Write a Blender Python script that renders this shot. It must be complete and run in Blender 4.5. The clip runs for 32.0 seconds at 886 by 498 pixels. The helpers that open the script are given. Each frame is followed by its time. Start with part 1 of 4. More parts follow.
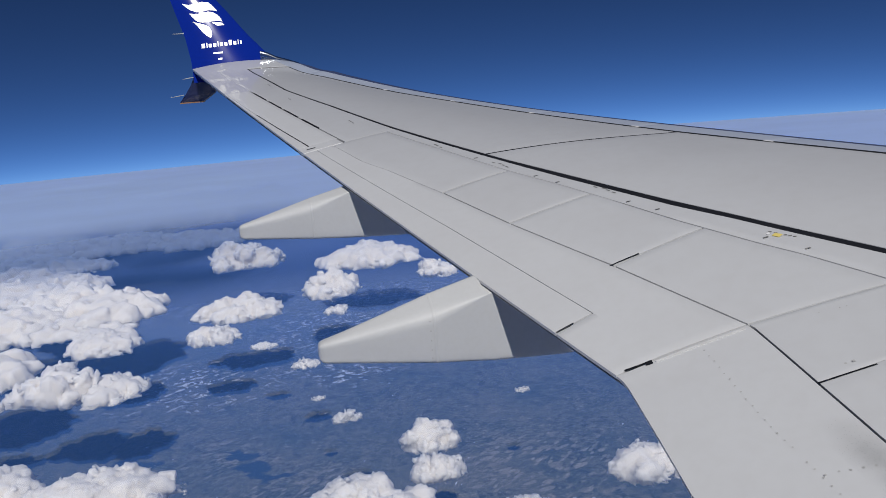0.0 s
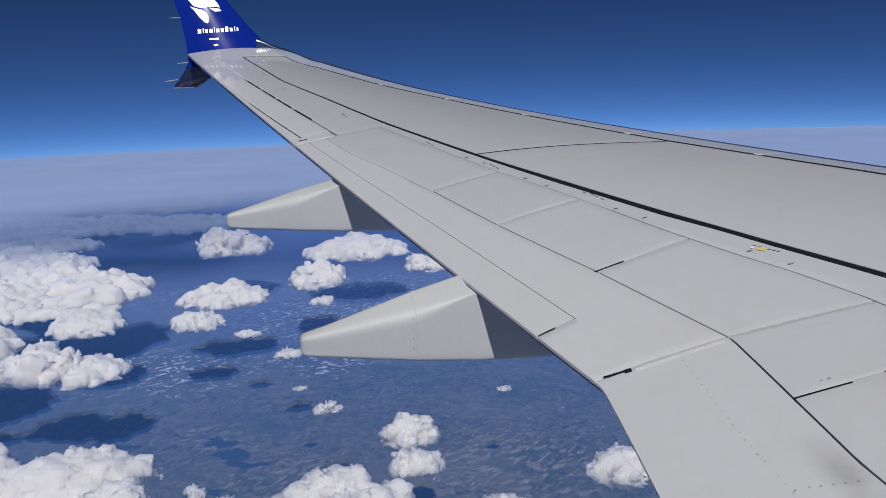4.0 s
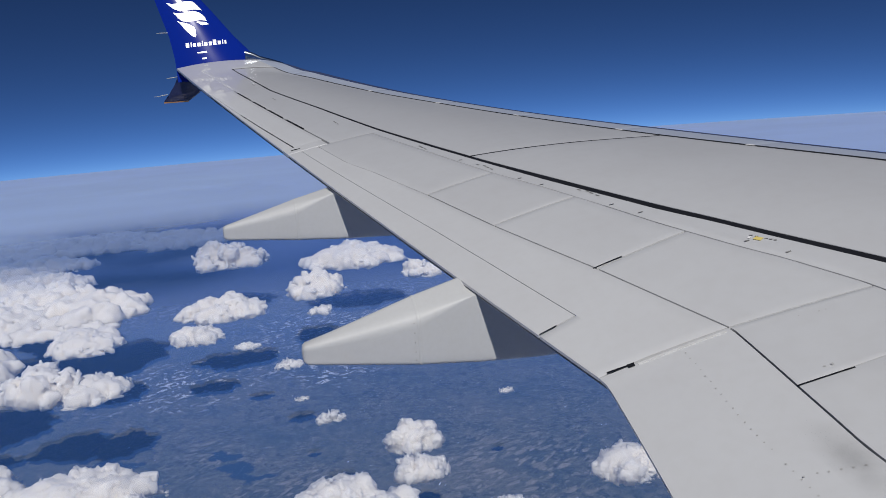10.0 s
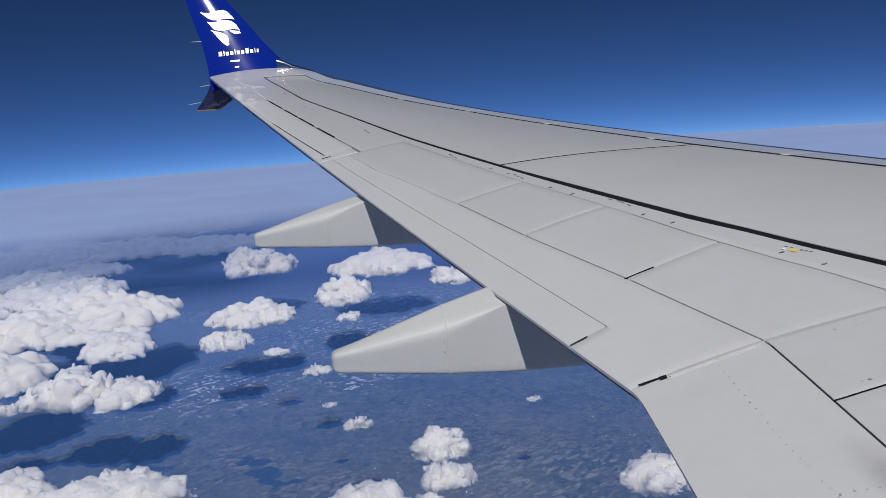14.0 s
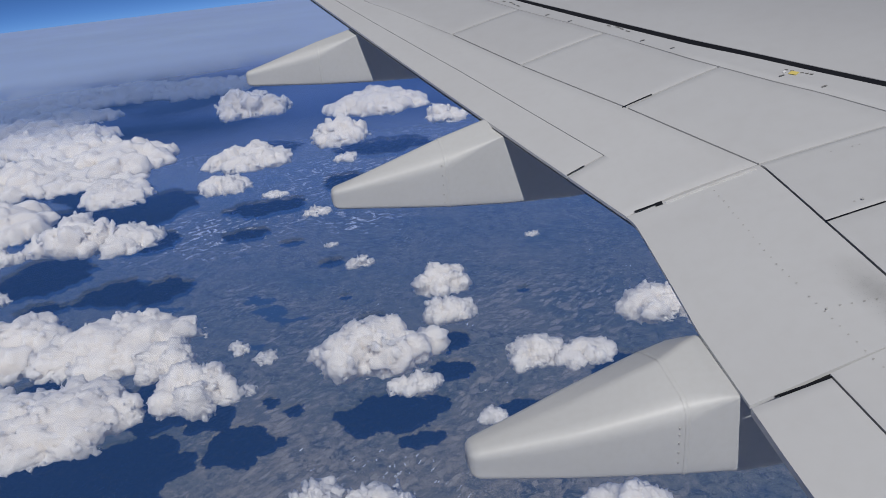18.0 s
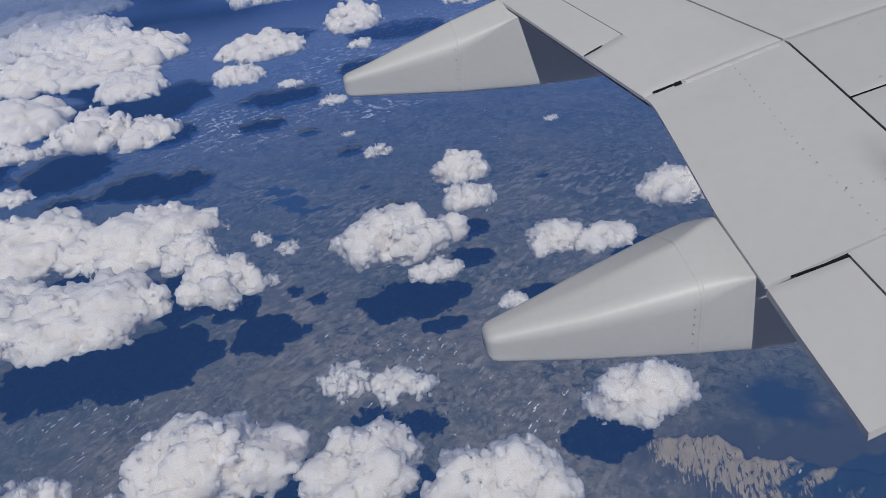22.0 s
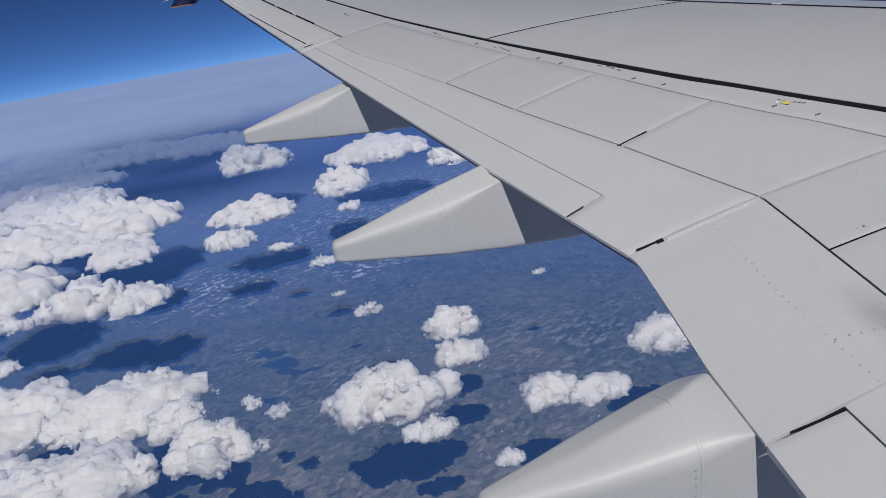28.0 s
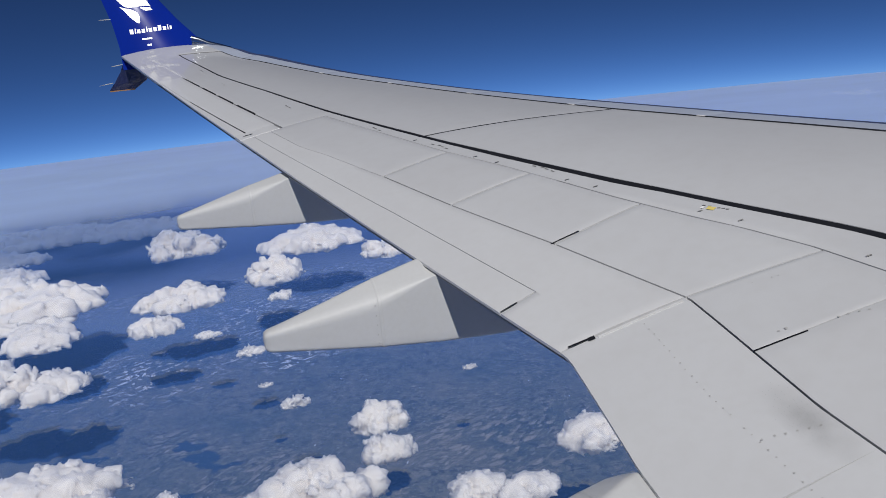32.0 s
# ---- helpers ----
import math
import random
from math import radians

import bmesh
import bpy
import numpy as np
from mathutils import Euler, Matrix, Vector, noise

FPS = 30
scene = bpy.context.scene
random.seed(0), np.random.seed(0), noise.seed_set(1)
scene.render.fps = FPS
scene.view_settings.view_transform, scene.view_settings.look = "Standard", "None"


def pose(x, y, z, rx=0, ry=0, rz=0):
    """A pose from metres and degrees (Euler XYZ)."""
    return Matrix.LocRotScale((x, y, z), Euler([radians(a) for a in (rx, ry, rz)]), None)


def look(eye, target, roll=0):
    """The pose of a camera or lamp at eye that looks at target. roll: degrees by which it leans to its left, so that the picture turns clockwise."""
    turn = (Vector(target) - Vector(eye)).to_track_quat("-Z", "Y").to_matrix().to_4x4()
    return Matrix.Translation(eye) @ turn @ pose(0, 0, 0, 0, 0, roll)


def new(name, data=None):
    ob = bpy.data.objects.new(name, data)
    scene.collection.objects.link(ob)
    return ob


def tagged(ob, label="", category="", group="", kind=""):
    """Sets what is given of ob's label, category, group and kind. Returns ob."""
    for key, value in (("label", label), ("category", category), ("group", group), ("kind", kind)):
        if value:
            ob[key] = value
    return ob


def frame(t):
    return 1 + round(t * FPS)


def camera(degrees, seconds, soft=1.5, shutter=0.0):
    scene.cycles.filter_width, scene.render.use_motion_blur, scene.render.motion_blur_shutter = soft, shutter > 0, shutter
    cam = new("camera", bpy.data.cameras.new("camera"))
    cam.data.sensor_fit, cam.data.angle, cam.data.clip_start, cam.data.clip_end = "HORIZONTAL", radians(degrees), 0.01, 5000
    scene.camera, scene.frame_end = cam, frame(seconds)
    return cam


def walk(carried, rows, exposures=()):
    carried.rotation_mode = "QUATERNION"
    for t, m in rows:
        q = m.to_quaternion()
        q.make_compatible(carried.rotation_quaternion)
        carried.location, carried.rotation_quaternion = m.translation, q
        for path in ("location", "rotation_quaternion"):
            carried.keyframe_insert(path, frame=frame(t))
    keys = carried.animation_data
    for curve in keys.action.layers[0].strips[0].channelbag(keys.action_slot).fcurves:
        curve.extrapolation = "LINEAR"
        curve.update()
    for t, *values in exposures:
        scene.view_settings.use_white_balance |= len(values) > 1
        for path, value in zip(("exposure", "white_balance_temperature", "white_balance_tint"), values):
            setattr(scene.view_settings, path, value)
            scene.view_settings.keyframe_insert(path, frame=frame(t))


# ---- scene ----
# Window seat behind a swept wing: x is forward along the aircraft, y outboard, z up, the eye near the origin.
# The land and the clouds far below are built at about 1 to 53.
cam = camera(54.88, 32.0, soft=0.9)
ROWS = [
    (0.0, 0.001, 0.003, -0.017, -11.42, -9.45, 4.87),
    (0.5, 0.013, -0.000, -0.009, -11.94, -9.63, 5.54),
    (1.0, 0.014, 0.003, 0.002, -12.45, -10.01, 6.19),
    (1.5, 0.008, 0.009, -0.003, -12.71, -10.24, 6.46),
    (2.0, 0.006, -0.006, 0.003, -12.65, -10.24, 6.18),
    (2.5, -0.000, -0.003, 0.001, -12.41, -10.19, 4.89),
    (4.5, 0.017, -0.013, 0.008, -11.72, -9.69, 1.93),
    (5.0, 0.016, -0.016, 0.023, -11.96, -9.94, 2.05),
    (5.5, 0.015, -0.017, 0.021, -12.33, -10.92, 2.12),
    (6.0, 0.015, -0.010, 0.009, -12.50, -12.36, 2.50),
    (6.5, 0.012, -0.018, 0.024, -12.64, -12.94, 3.29),
    (7.0, 0.010, -0.013, 0.013, -12.75, -13.06, 3.98),
    (7.5, -0.000, -0.016, 0.009, -12.80, -13.11, 4.52),
    (8.0, 0.010, -0.012, 0.008, -12.69, -13.14, 4.85),
    (8.5, 0.007, -0.011, -0.000, -12.69, -13.17, 4.83),
    (9.0, 0.010, -0.012, -0.003, -12.62, -13.22, 4.86),
    (9.5, 0.015, -0.018, -0.005, -12.65, -13.23, 4.98),
    (10.0, 0.002, -0.012, -0.003, -12.41, -9.50, 4.49),
    (10.5, 0.014, -0.005, 0.024, -12.26, -5.66, 4.52),
    (11.0, 0.008, -0.008, 0.019, -12.13, -4.69, 4.15),
    (11.5, 0.015, -0.008, 0.027, -11.91, -3.49, 3.74),
    (12.0, 0.020, 0.002, 0.029, -11.73, -2.49, 3.40),
    (12.5, 0.009, 0.005, 0.023, -11.54, -2.24, 2.97),
    (13.0, -0.002, 0.003, 0.008, -11.04, -3.19, 2.78),
    (13.5, -0.011, 0.003, 0.008, -10.78, -7.97, 4.39),
    (14.0, -0.008, 0.002, 0.008, -10.47, -8.85, 4.40),
    (14.5, -0.001, 0.002, -0.002, -10.56, -10.81, 4.19),
    (15.0, 0.002, -0.005, -0.008, -10.69, -12.99, 4.50),
    (15.5, -0.003, -0.006, -0.011, -10.78, -14.37, 4.63),
    (17.5, -0.011, -0.008, -0.010, -10.81, -18.92, 4.96),
    (18.0, -0.018, -0.030, -0.017, -10.99, -19.72, 5.80),
    (18.5, -0.021, -0.020, -0.025, -10.96, -20.33, 6.22),
    (19.0, -0.014, -0.018, -0.024, -10.69, -20.71, 6.27),
    (19.5, -0.013, -0.022, -0.014, -10.45, -20.88, 6.29),
    (20.0, -0.011, -0.022, -0.027, -10.03, -21.18, 5.73),
    (20.5, -0.002, -0.019, -0.025, -9.90, -22.18, 5.67),
    (21.0, 0.011, -0.011, -0.020, -9.89, -24.30, 5.93),
    (21.5, 0.008, -0.014, -0.020, -10.25, -26.52, 6.96),
    (22.0, 0.003, -0.019, -0.025, -10.29, -27.21, 7.42),
    (22.5, 0.002, -0.016, -0.039, -10.24, -27.92, 7.69),
    (23.0, 0.005, -0.017, -0.029, -10.26, -28.25, 8.45),
    (23.5, 0.000, -0.014, -0.024, -10.35, -28.75, 8.96),
    (24.0, 0.001, -0.011, -0.029, -10.28, -28.83, 9.09),
    (24.5, -0.003, -0.017, -0.031, -10.15, -28.75, 9.21),
    (26.5, 0.020, 0.001, -0.034, -10.18, -24.70, 9.05),
    (27.0, 0.015, -0.011, 0.005, -10.55, -21.77, 8.87),
    (27.5, 0.023, -0.011, 0.008, -10.98, -19.18, 8.80),
    (28.0, 0.019, -0.005, 0.007, -11.56, -16.93, 8.93),
    (28.5, 0.030, 0.004, -0.008, -12.35, -15.22, 8.86),
    (29.0, 0.021, -0.002, 0.011, -12.86, -13.46, 8.98),
    (29.5, 0.021, 0.007, 0.002, -13.28, -12.58, 8.87),
    (30.0, 0.022, 0.007, -0.002, -13.71, -12.11, 8.40),
    (30.5, 0.006, -0.019, 0.000, -14.24, -11.57, 7.88),
    (31.0, 0.006, -0.013, 0.002, -14.83, -11.42, 7.23),
    (31.5, 0.015, -0.016, -0.006, -15.02, -11.14, 6.67),
    (32.0, 0.004, -0.012, 0.008, -15.56, -11.19, 6.23),
]
EXPOSURES = [(0, 0.22), (5, 0.2), (6, 0.14), (9.5, 0.14), (10.6, 0.36), (12.4, 0.48), (13, 0.46), (13.6, 0.28), (15, 0.18), (18, 0.08), (21, 0.04), (24.5, 0.0), (26.5, 0.05), (28, 0.17), (30, 0.22), (32, 0.25)]
walk(cam, [(t, pose(x, y, z, 90 + pitch, roll, yaw)) for t, x, y, z, yaw, pitch, roll in ROWS], EXPOSURES)

# ---- world, sun ----
TO_SUN = Vector((-0.07, -0.66, 0.75)).normalized()
SUN_ELEV = math.asin(TO_SUN.z)
SUN_AZIM = math.atan2(TO_SUN.x, TO_SUN.y)
world = bpy.data.worlds.new("sky")
scene.world = world
world.use_nodes = True
wn, wl = world.node_tree.nodes, world.node_tree.links
sky = wn.new("ShaderNodeTexSky")
sky.sky_type, sky.sun_disc = "NISHITA", False
sky.sun_elevation, sky.sun_rotation = SUN_ELEV, SUN_AZIM
sky.altitude, sky.air_density, sky.dust_density, sky.ozone_density = 11500, 1.15, 0.3, 1.8
coord = wn.new("ShaderNodeTexCoord")
lift = wn.new("ShaderNodeVectorMath")
lift.operation = "MULTIPLY_ADD"
lift.inputs[1].default_value, lift.inputs[2].default_value = (1, 1, 2.15), (0, 0, 0.120)
wl.new(coord.outputs["Generated"], lift.inputs[0])
wl.new(lift.outputs[0], sky.inputs["Vector"])
vivid = wn.new("ShaderNodeHueSaturation")
vivid.inputs["Saturation"].default_value, vivid.inputs["Hue"].default_value = 1.20, 0.508
wl.new(sky.outputs[0], vivid.inputs["Color"])
wl.new(vivid.outputs[0], wn["Background"].inputs["Color"])
wn["Background"].inputs["Strength"].default_value = 0.073
sun = new("sun", bpy.data.lights.new("sun", "SUN"))
sun.data.energy, sun.data.angle, sun.data.color = 3.0, radians(0.53), (1.0, 0.97, 0.93)
sun.matrix_world = look(TO_SUN * 30, (0, 0, 0))
scene.view_settings.exposure = 0.0


# ---- materials ----
def material(name, colour, rough=0.5, metal=0.0, spots=(), bump=(), coat=0.0, spec=0.5):
    """spots: rows of (noise scale, detail, amount, second colour); bump: rows of (scale, strength, distance)."""
    m = bpy.data.materials.new(name)
    m.use_nodes = True
    n, l = m.node_tree.nodes, m.node_tree.links
    p = n["Principled BSDF"]
    p.inputs["Roughness"].default_value, p.inputs["Metallic"].default_value = rough, metal
    p.inputs["Coat Weight"].default_value, p.inputs["Coat Roughness"].default_value = coat, 0.035
    p.inputs["Specular IOR Level"].default_value = spec
    geo = n.new("ShaderNodeNewGeometry")
    rgb = n.new("ShaderNodeRGB")
    rgb.outputs[0].default_value = (*colour, 1)
    out = rgb.outputs[0]
    for scale, detail, amount, second in spots:
        t = n.new("ShaderNodeTexNoise")
        t.inputs["Scale"].default_value, t.inputs["Detail"].default_value = scale, detail
        l.new(geo.outputs["Position"], t.inputs["Vector"])
        r = n.new("ShaderNodeMapRange")
        r.inputs["From Min"].default_value, r.inputs["From Max"].default_value = 0.42, 0.72
        r.inputs["To Max"].default_value = amount
        l.new(t.outputs["Fac"], r.inputs["Value"])
        mix = n.new("ShaderNodeMix")
        mix.data_type = "RGBA"
        l.new(r.outputs[0], mix.inputs["Factor"])
        l.new(out, mix.inputs["A"])
        mix.inputs["B"].default_value = (*second, 1)
        out = mix.outputs["Result"]
    l.new(out, p.inputs["Base Color"])
    last = None
    for scale, strength, distance in bump:
        t = n.new("ShaderNodeTexNoise")
        t.inputs["Scale"].default_value, t.inputs["Detail"].default_value = scale, 5
        l.new(geo.outputs["Position"], t.inputs["Vector"])
        b = n.new("ShaderNodeBump")
        b.inputs["Strength"].default_value, b.inputs["Distance"].default_value = strength, distance
        l.new(t.outputs["Fac"], b.inputs["Height"])
        if last:
            l.new(last.outputs[0], b.inputs["Normal"])
        last = b
    if last:
        l.new(last.outputs[0], p.inputs["Normal"])
    return m


M_WING = material("wing_paint", (0.515, 0.525, 0.54), 0.33, spots=[(0.9, 4, 0.35, (0.46, 0.46, 0.47)), (9, 6, 0.12, (0.40, 0.39, 0.38))], bump=[(1.3, 0.03, 0.02), (60, 0.02, 0.002)], coat=0.55)
M_FLAP = material("flap_paint", (0.525, 0.535, 0.55), 0.38, spots=[(1.2, 4, 0.3, (0.47, 0.47, 0.48)), (14, 6, 0.1, (0.40, 0.39, 0.38))], bump=[(1.7, 0.04, 0.02)], coat=0.3)
M_FAIR = material("fairing_paint", (0.50, 0.51, 0.52), 0.46, spots=[(2.0, 4, 0.3, (0.45, 0.46, 0.46)), (30, 5, 0.12, (0.38, 0.37, 0.35))], bump=[(2.5, 0.05, 0.01)], spec=0.35)
M_GAP = material("gap_dark", (0.014, 0.014, 0.015), 0.9, spots=[(8, 3, 0.5, (0.008, 0.008, 0.008))])
M_RUBBER = material("black_seal", (0.009, 0.010, 0.014), 0.75, spots=[(5, 4, 0.5, (0.016, 0.017, 0.022))], spec=0.15)
# slat nose: its reflection of the dark sky is put into the base colour
M_NOSE_SKY = material("nose_sky_tint", (0.035, 0.05, 0.12), 0.5, spots=[(4, 4, 0.4, (0.05, 0.06, 0.11))], spec=0.2)
M_SLAT = material("bare_aluminium", (0.40, 0.445, 0.54), 0.34, metal=0.15, spots=[(3, 5, 0.4, (0.35, 0.39, 0.48))], bump=[(12, 0.03, 0.004)])
M_NOSE = material("polished_aluminium", (0.50, 0.54, 0.60), 0.16, metal=1.0, spots=[(4, 4, 0.4, (0.40, 0.44, 0.50))])
M_BLUE = material("deep_blue_gloss", (0.004, 0.02, 0.235), 0.5, spots=[(2, 3, 0.3, (0.004, 0.017, 0.19))], coat=0.55, spec=0.0)
M_NAVY = material("dark_navy_gloss", (0.022, 0.028, 0.085), 0.22, spots=[(3, 3, 0.3, (0.02, 0.02, 0.05))], coat=0.6)
M_BLUE.node_tree.nodes["Principled BSDF"].inputs["Coat Roughness"].default_value = 0.045
M_WHITE = material("white_marking", (0.80, 0.80, 0.80), 0.3, spots=[(20, 3, 0.2, (0.7, 0.7, 0.72))], coat=0.4)
M_MARK = material("stencil_black", (0.12, 0.12, 0.12), 0.6, spots=[(40, 3, 0.8, (0.32, 0.32, 0.31))])
M_YELLOW = material("yellow_marking", (0.66, 0.54, 0.16), 0.5, spots=[(30, 3, 0.5, (0.5, 0.42, 0.2))])
M_SEALSTRIP = material("weathered_seal", (0.56, 0.565, 0.57), 0.5, spots=[(12, 5, 0.7, (0.46, 0.455, 0.44))])
M_RIVET = material("fastener_paint", (0.36, 0.36, 0.36), 0.5, spots=[(20, 2, 0.9, (0.47, 0.47, 0.47))])
M_AMBER = material("amber_edge", (0.50, 0.24, 0.09), 0.4, spots=[(20, 2, 0.3, (0.6, 0.25, 0.05))])


# ---- wing surface ----
XK, YK, TAN_TE, TAN_LE, ROOT_CHORD = 1.74, 4.2, math.tan(radians(14.7)), math.tan(radians(27.5)), 4.6


def x_te(y):
    return np.where(y > YK, XK - (y - YK) * TAN_TE, XK)


def x_le(y):
    return XK + ROOT_CHORD - (y - YK) * TAN_LE


def z_te(y):
    return np.where(y > YK, 0.001755 * y * y + 0.19622 * y - 2.43424, -1.5792 + (y - YK) * 0.21096)


def section(c):
    """Height of the upper surface over the trailing edge, in chords; c runs from the trailing edge to the nose."""
    u = np.clip((c - 0.65) / 0.35, 0, 1)
    front = 0.072 - 0.012 * u ** 2 - 0.03 * u ** 10
    back = 0.072 * (1 - (1 - np.clip(c, 0, 0.65) / 0.65) ** 2)
    return np.where(c < 0, c * 0.22, np.where(c < 0.65, back, front))


WASHOUT = np.polyfit([4.2, 6, 8, 9.8, 11.3, 12.5, 14, 15.4], [0.088, 0.066, 0.026, -0.010, -0.042, -0.070, -0.095, -0.115], 3)


def surf(x, y):
    """Height of the wing's upper skin."""
    x, y = np.asarray(x, float), np.asarray(y, float)
    chord = x_le(y) - x_te(y)
    c = np.clip((x - x_te(y)) / chord, -0.3, 1.0)
    tip = np.clip((y - 14.3) / 1.0, 0, 1)
    nose = np.interp(y, [4, 6, 8, 10, 12, 13, 14.2, 14.8, 15.3], [0.012, 0.016, 0.036, 0.045, 0.065, 0.09, 0.125, 0.06, -0.04]) * np.clip((c - 0.80) / 0.2, 0, 1) ** 1.2
    return z_te(y) + (section(c) + np.polyval(WASHOUT, np.clip(y, 4.2, 15.6)) * c) * chord + nose + 0.118 * np.clip(c, 0, 1) * tip * tip * (3 - 2 * tip)


def plan(c, y):
    return x_te(y) + c * (x_le(y) - x_te(y)), y


def curve(*rows):
    ys, cs = zip(*rows)
    return lambda y: np.interp(y, ys, cs)


# ---- helpers for meshes ----
def mesh_object(name, verts, faces, mat, smooth=True):
    me = bpy.data.meshes.new(name)
    me.from_pydata([tuple(map(float, v)) for v in verts], [], faces)
    me.materials.append(mat)
    if smooth:
        me.shade_smooth()
        me.set_sharp_from_angle(angle=radians(35))
    me.update()
    return new(name, me)


def under(ob, parent, label=""):
    ob.parent = parent
    if parent.type == "EMPTY":
        ob.matrix_parent_inverse = parent.matrix_basis.inverted()
    if label:
        ob["label"] = label
    return ob


def empty(name, at):
    ob = new(name)
    ob.location = at
    ob.empty_display_size = 0.2
    ob.matrix_basis = Matrix.Translation(at)
    return ob


def slab(name, c_aft, c_fwd, inner, outer, mat, parent, label="", gap=(4, 4, 4, 4), lift=0.0, thick=0.03, nu=8, nv=30):
    """A skin panel that rides on the wing surface. c_aft, c_fwd: chord fraction as a function of y or a number.
    inner, outer: y of its ends at the aft and forward corners. gap: millimetres left free aft, forward, inner and outer; 0 butts."""
    fa = c_aft if callable(c_aft) else (lambda y: c_aft + 0 * y)
    ff = c_fwd if callable(c_fwd) else (lambda y: c_fwd + 0 * y)
    g = [k / 1000 for k in gap]
    us = np.concatenate([[0, 0.012], np.linspace(0, 1, nu)[1:-1], [0.988, 1]])
    vs = np.concatenate([[0, 0.006], np.linspace(0, 1, nv)[1:-1], [0.994, 1]])
    top, low = [], []
    for i, u in enumerate(us):
        for j, v in enumerate(vs):
            y0 = inner[0] * (1 - u) + inner[1] * u + g[2]
            y1 = outer[0] * (1 - u) + outer[1] * u - g[3]
            y = y0 * (1 - v) + y1 * v
            xa = float(plan(fa(y), y)[0]) + g[0]
            xf = float(plan(ff(y), y)[0]) - g[1]
            x = xa * (1 - u) + xf * u
            drop = 0.0
            if (i == 0 and g[0]) or (i == len(us) - 1 and g[1]) or (j == 0 and g[2]) or (j == len(vs) - 1 and g[3]):
                drop = 0.002
            z = float(surf(x, y)) + lift
            top.append((x, y, z - drop))
            low.append((x, y, z - thick))
    n, m = len(us), len(vs)
    f = []
    for i in range(n - 1):
        for j in range(m - 1):
            a = i * m + j
            f.append((a, a + m, a + m + 1, a + 1))
    ring = [j for j in range(m)] + [i * m + m - 1 for i in range(1, n)] + [(n - 1) * m + j for j in range(m - 2, -1, -1)] + [i * m for i in range(n - 2, 0, -1)]
    k = n * m
    for a, b in zip(ring, ring[1:] + ring[:1]):
        f.append((a, b, b + k, a + k))
    ob = mesh_object(name, top + low, f, mat)
    return under(ob, parent, label)


def loft(name, rings, mat, cap=True):
    """A skin over closed rings of equal length."""
    k = len(rings[0])
    verts = [v for r in rings for v in r]
    f = []
    for i in range(len(rings) - 1):
        for j in range(k):
            a, b = i * k + j, i * k + (j + 1) % k
            f.append((a, b, b + k, a + k))
    if cap:
        f.append(tuple(range(k - 1, -1, -1)))
        f.append(tuple(range((len(rings) - 1) * k, len(rings) * k)))
    return mesh_object(name, verts, f, mat)


# ---- the wing ----
wing = empty("aircraft_wing", (2.0, 1.5, -2.2))
tagged(wing, "light grey swept airliner wing with a deep blue winglet", "wing")

SEAL_LO = curve((1.4, 0.445), (4.44, 0.3988), (5.0, 0.388), (5.39, 0.382), (5.82, 0.370), (6.36, 0.3634), (6.96, 0.3545), (7.71, 0.3466), (9.7, 0.327), (11.3, 0.330), (12.7, 0.316), (14.67, 0.391))
SEAL_HI = curve((1.4, 0.46), (4.5, 0.4132), (5.06, 0.4025), (5.46, 0.3967), (5.91, 0.3873), (6.44, 0.3804), (7.07, 0.3723), (7.79, 0.3603), (9.8, 0.340), (11.3, 0.343), (12.7, 0.329), (14.67, 0.404))
HINGE = curve((1.4, 0.352), (4.24, 0.343), (4.68, 0.341), (4.96, 0.3346), (5.38, 0.330), (5.62, 0.3275), (6.17, 0.3275), (6.8, 0.3235), (7.5, 0.3112), (8.45, 0.306), (9.6, 0.296))
SPOIL = curve((1.4, 0.13), (3.08, 0.138), (3.57, 0.149), (4.22, 0.165), (5.3, 0.16), (6.41, 0.145), (7.4, 0.139), (8.35, 0.122), (8.8, 0.104), (9.57, 0.103))
SLAT_AFT = curve((1.4, 0.86), (6.1, 0.852), (7.8, 0.835), (9.6, 0.838), (11.0, 0.838), (12.1, 0.82), (13.8, 0.82), (15.1, 0.76))
FLAPLINE = curve((4.3, 0.061), (5.9, 0.061), (6.7, 0.06), (7.8, 0.054), (9.34, 0.045))
INNER_TE = curve((1.4, -0.028), (2.5, -0.025), (3.28, -0.02), (4.3, 0.0))

# dark inner structure: closed wing body just under the panels
rings, lower_rings = [], []
for y in np.concatenate([np.linspace(1.4, 4.2, 8), np.linspace(4.6, 15.25, 30)]):
    chord = float(x_le(y) - x_te(y))
    up, dn = [], []
    for c in np.concatenate([np.linspace(0.004, 0.9, 24), [0.94, 0.97, 0.985, 0.995]]):
        x = float(x_te(y)) + c * chord
        t = 0.012 + 0.44 * chord * 0.27 * (c ** 0.9) * max(0.0, 1 - c) ** 0.55
        z = float(surf(x, y)) - 0.029
        up.append((x, y, z))
        dn.append((x, y, z - t))
    rings.append(up + dn[::-1])
    lower_rings.append([(x, y, z - 0.004) for x, y, z in dn] + [(x, y, z - 0.010) for x, y, z in dn[::-1]])
under(loft("lower_skin", lower_rings, M_FLAP), wing, "light grey painted lower skin")
under(loft("wing_box", rings, M_GAP), wing, "dark inner structure seen in the panel gaps")

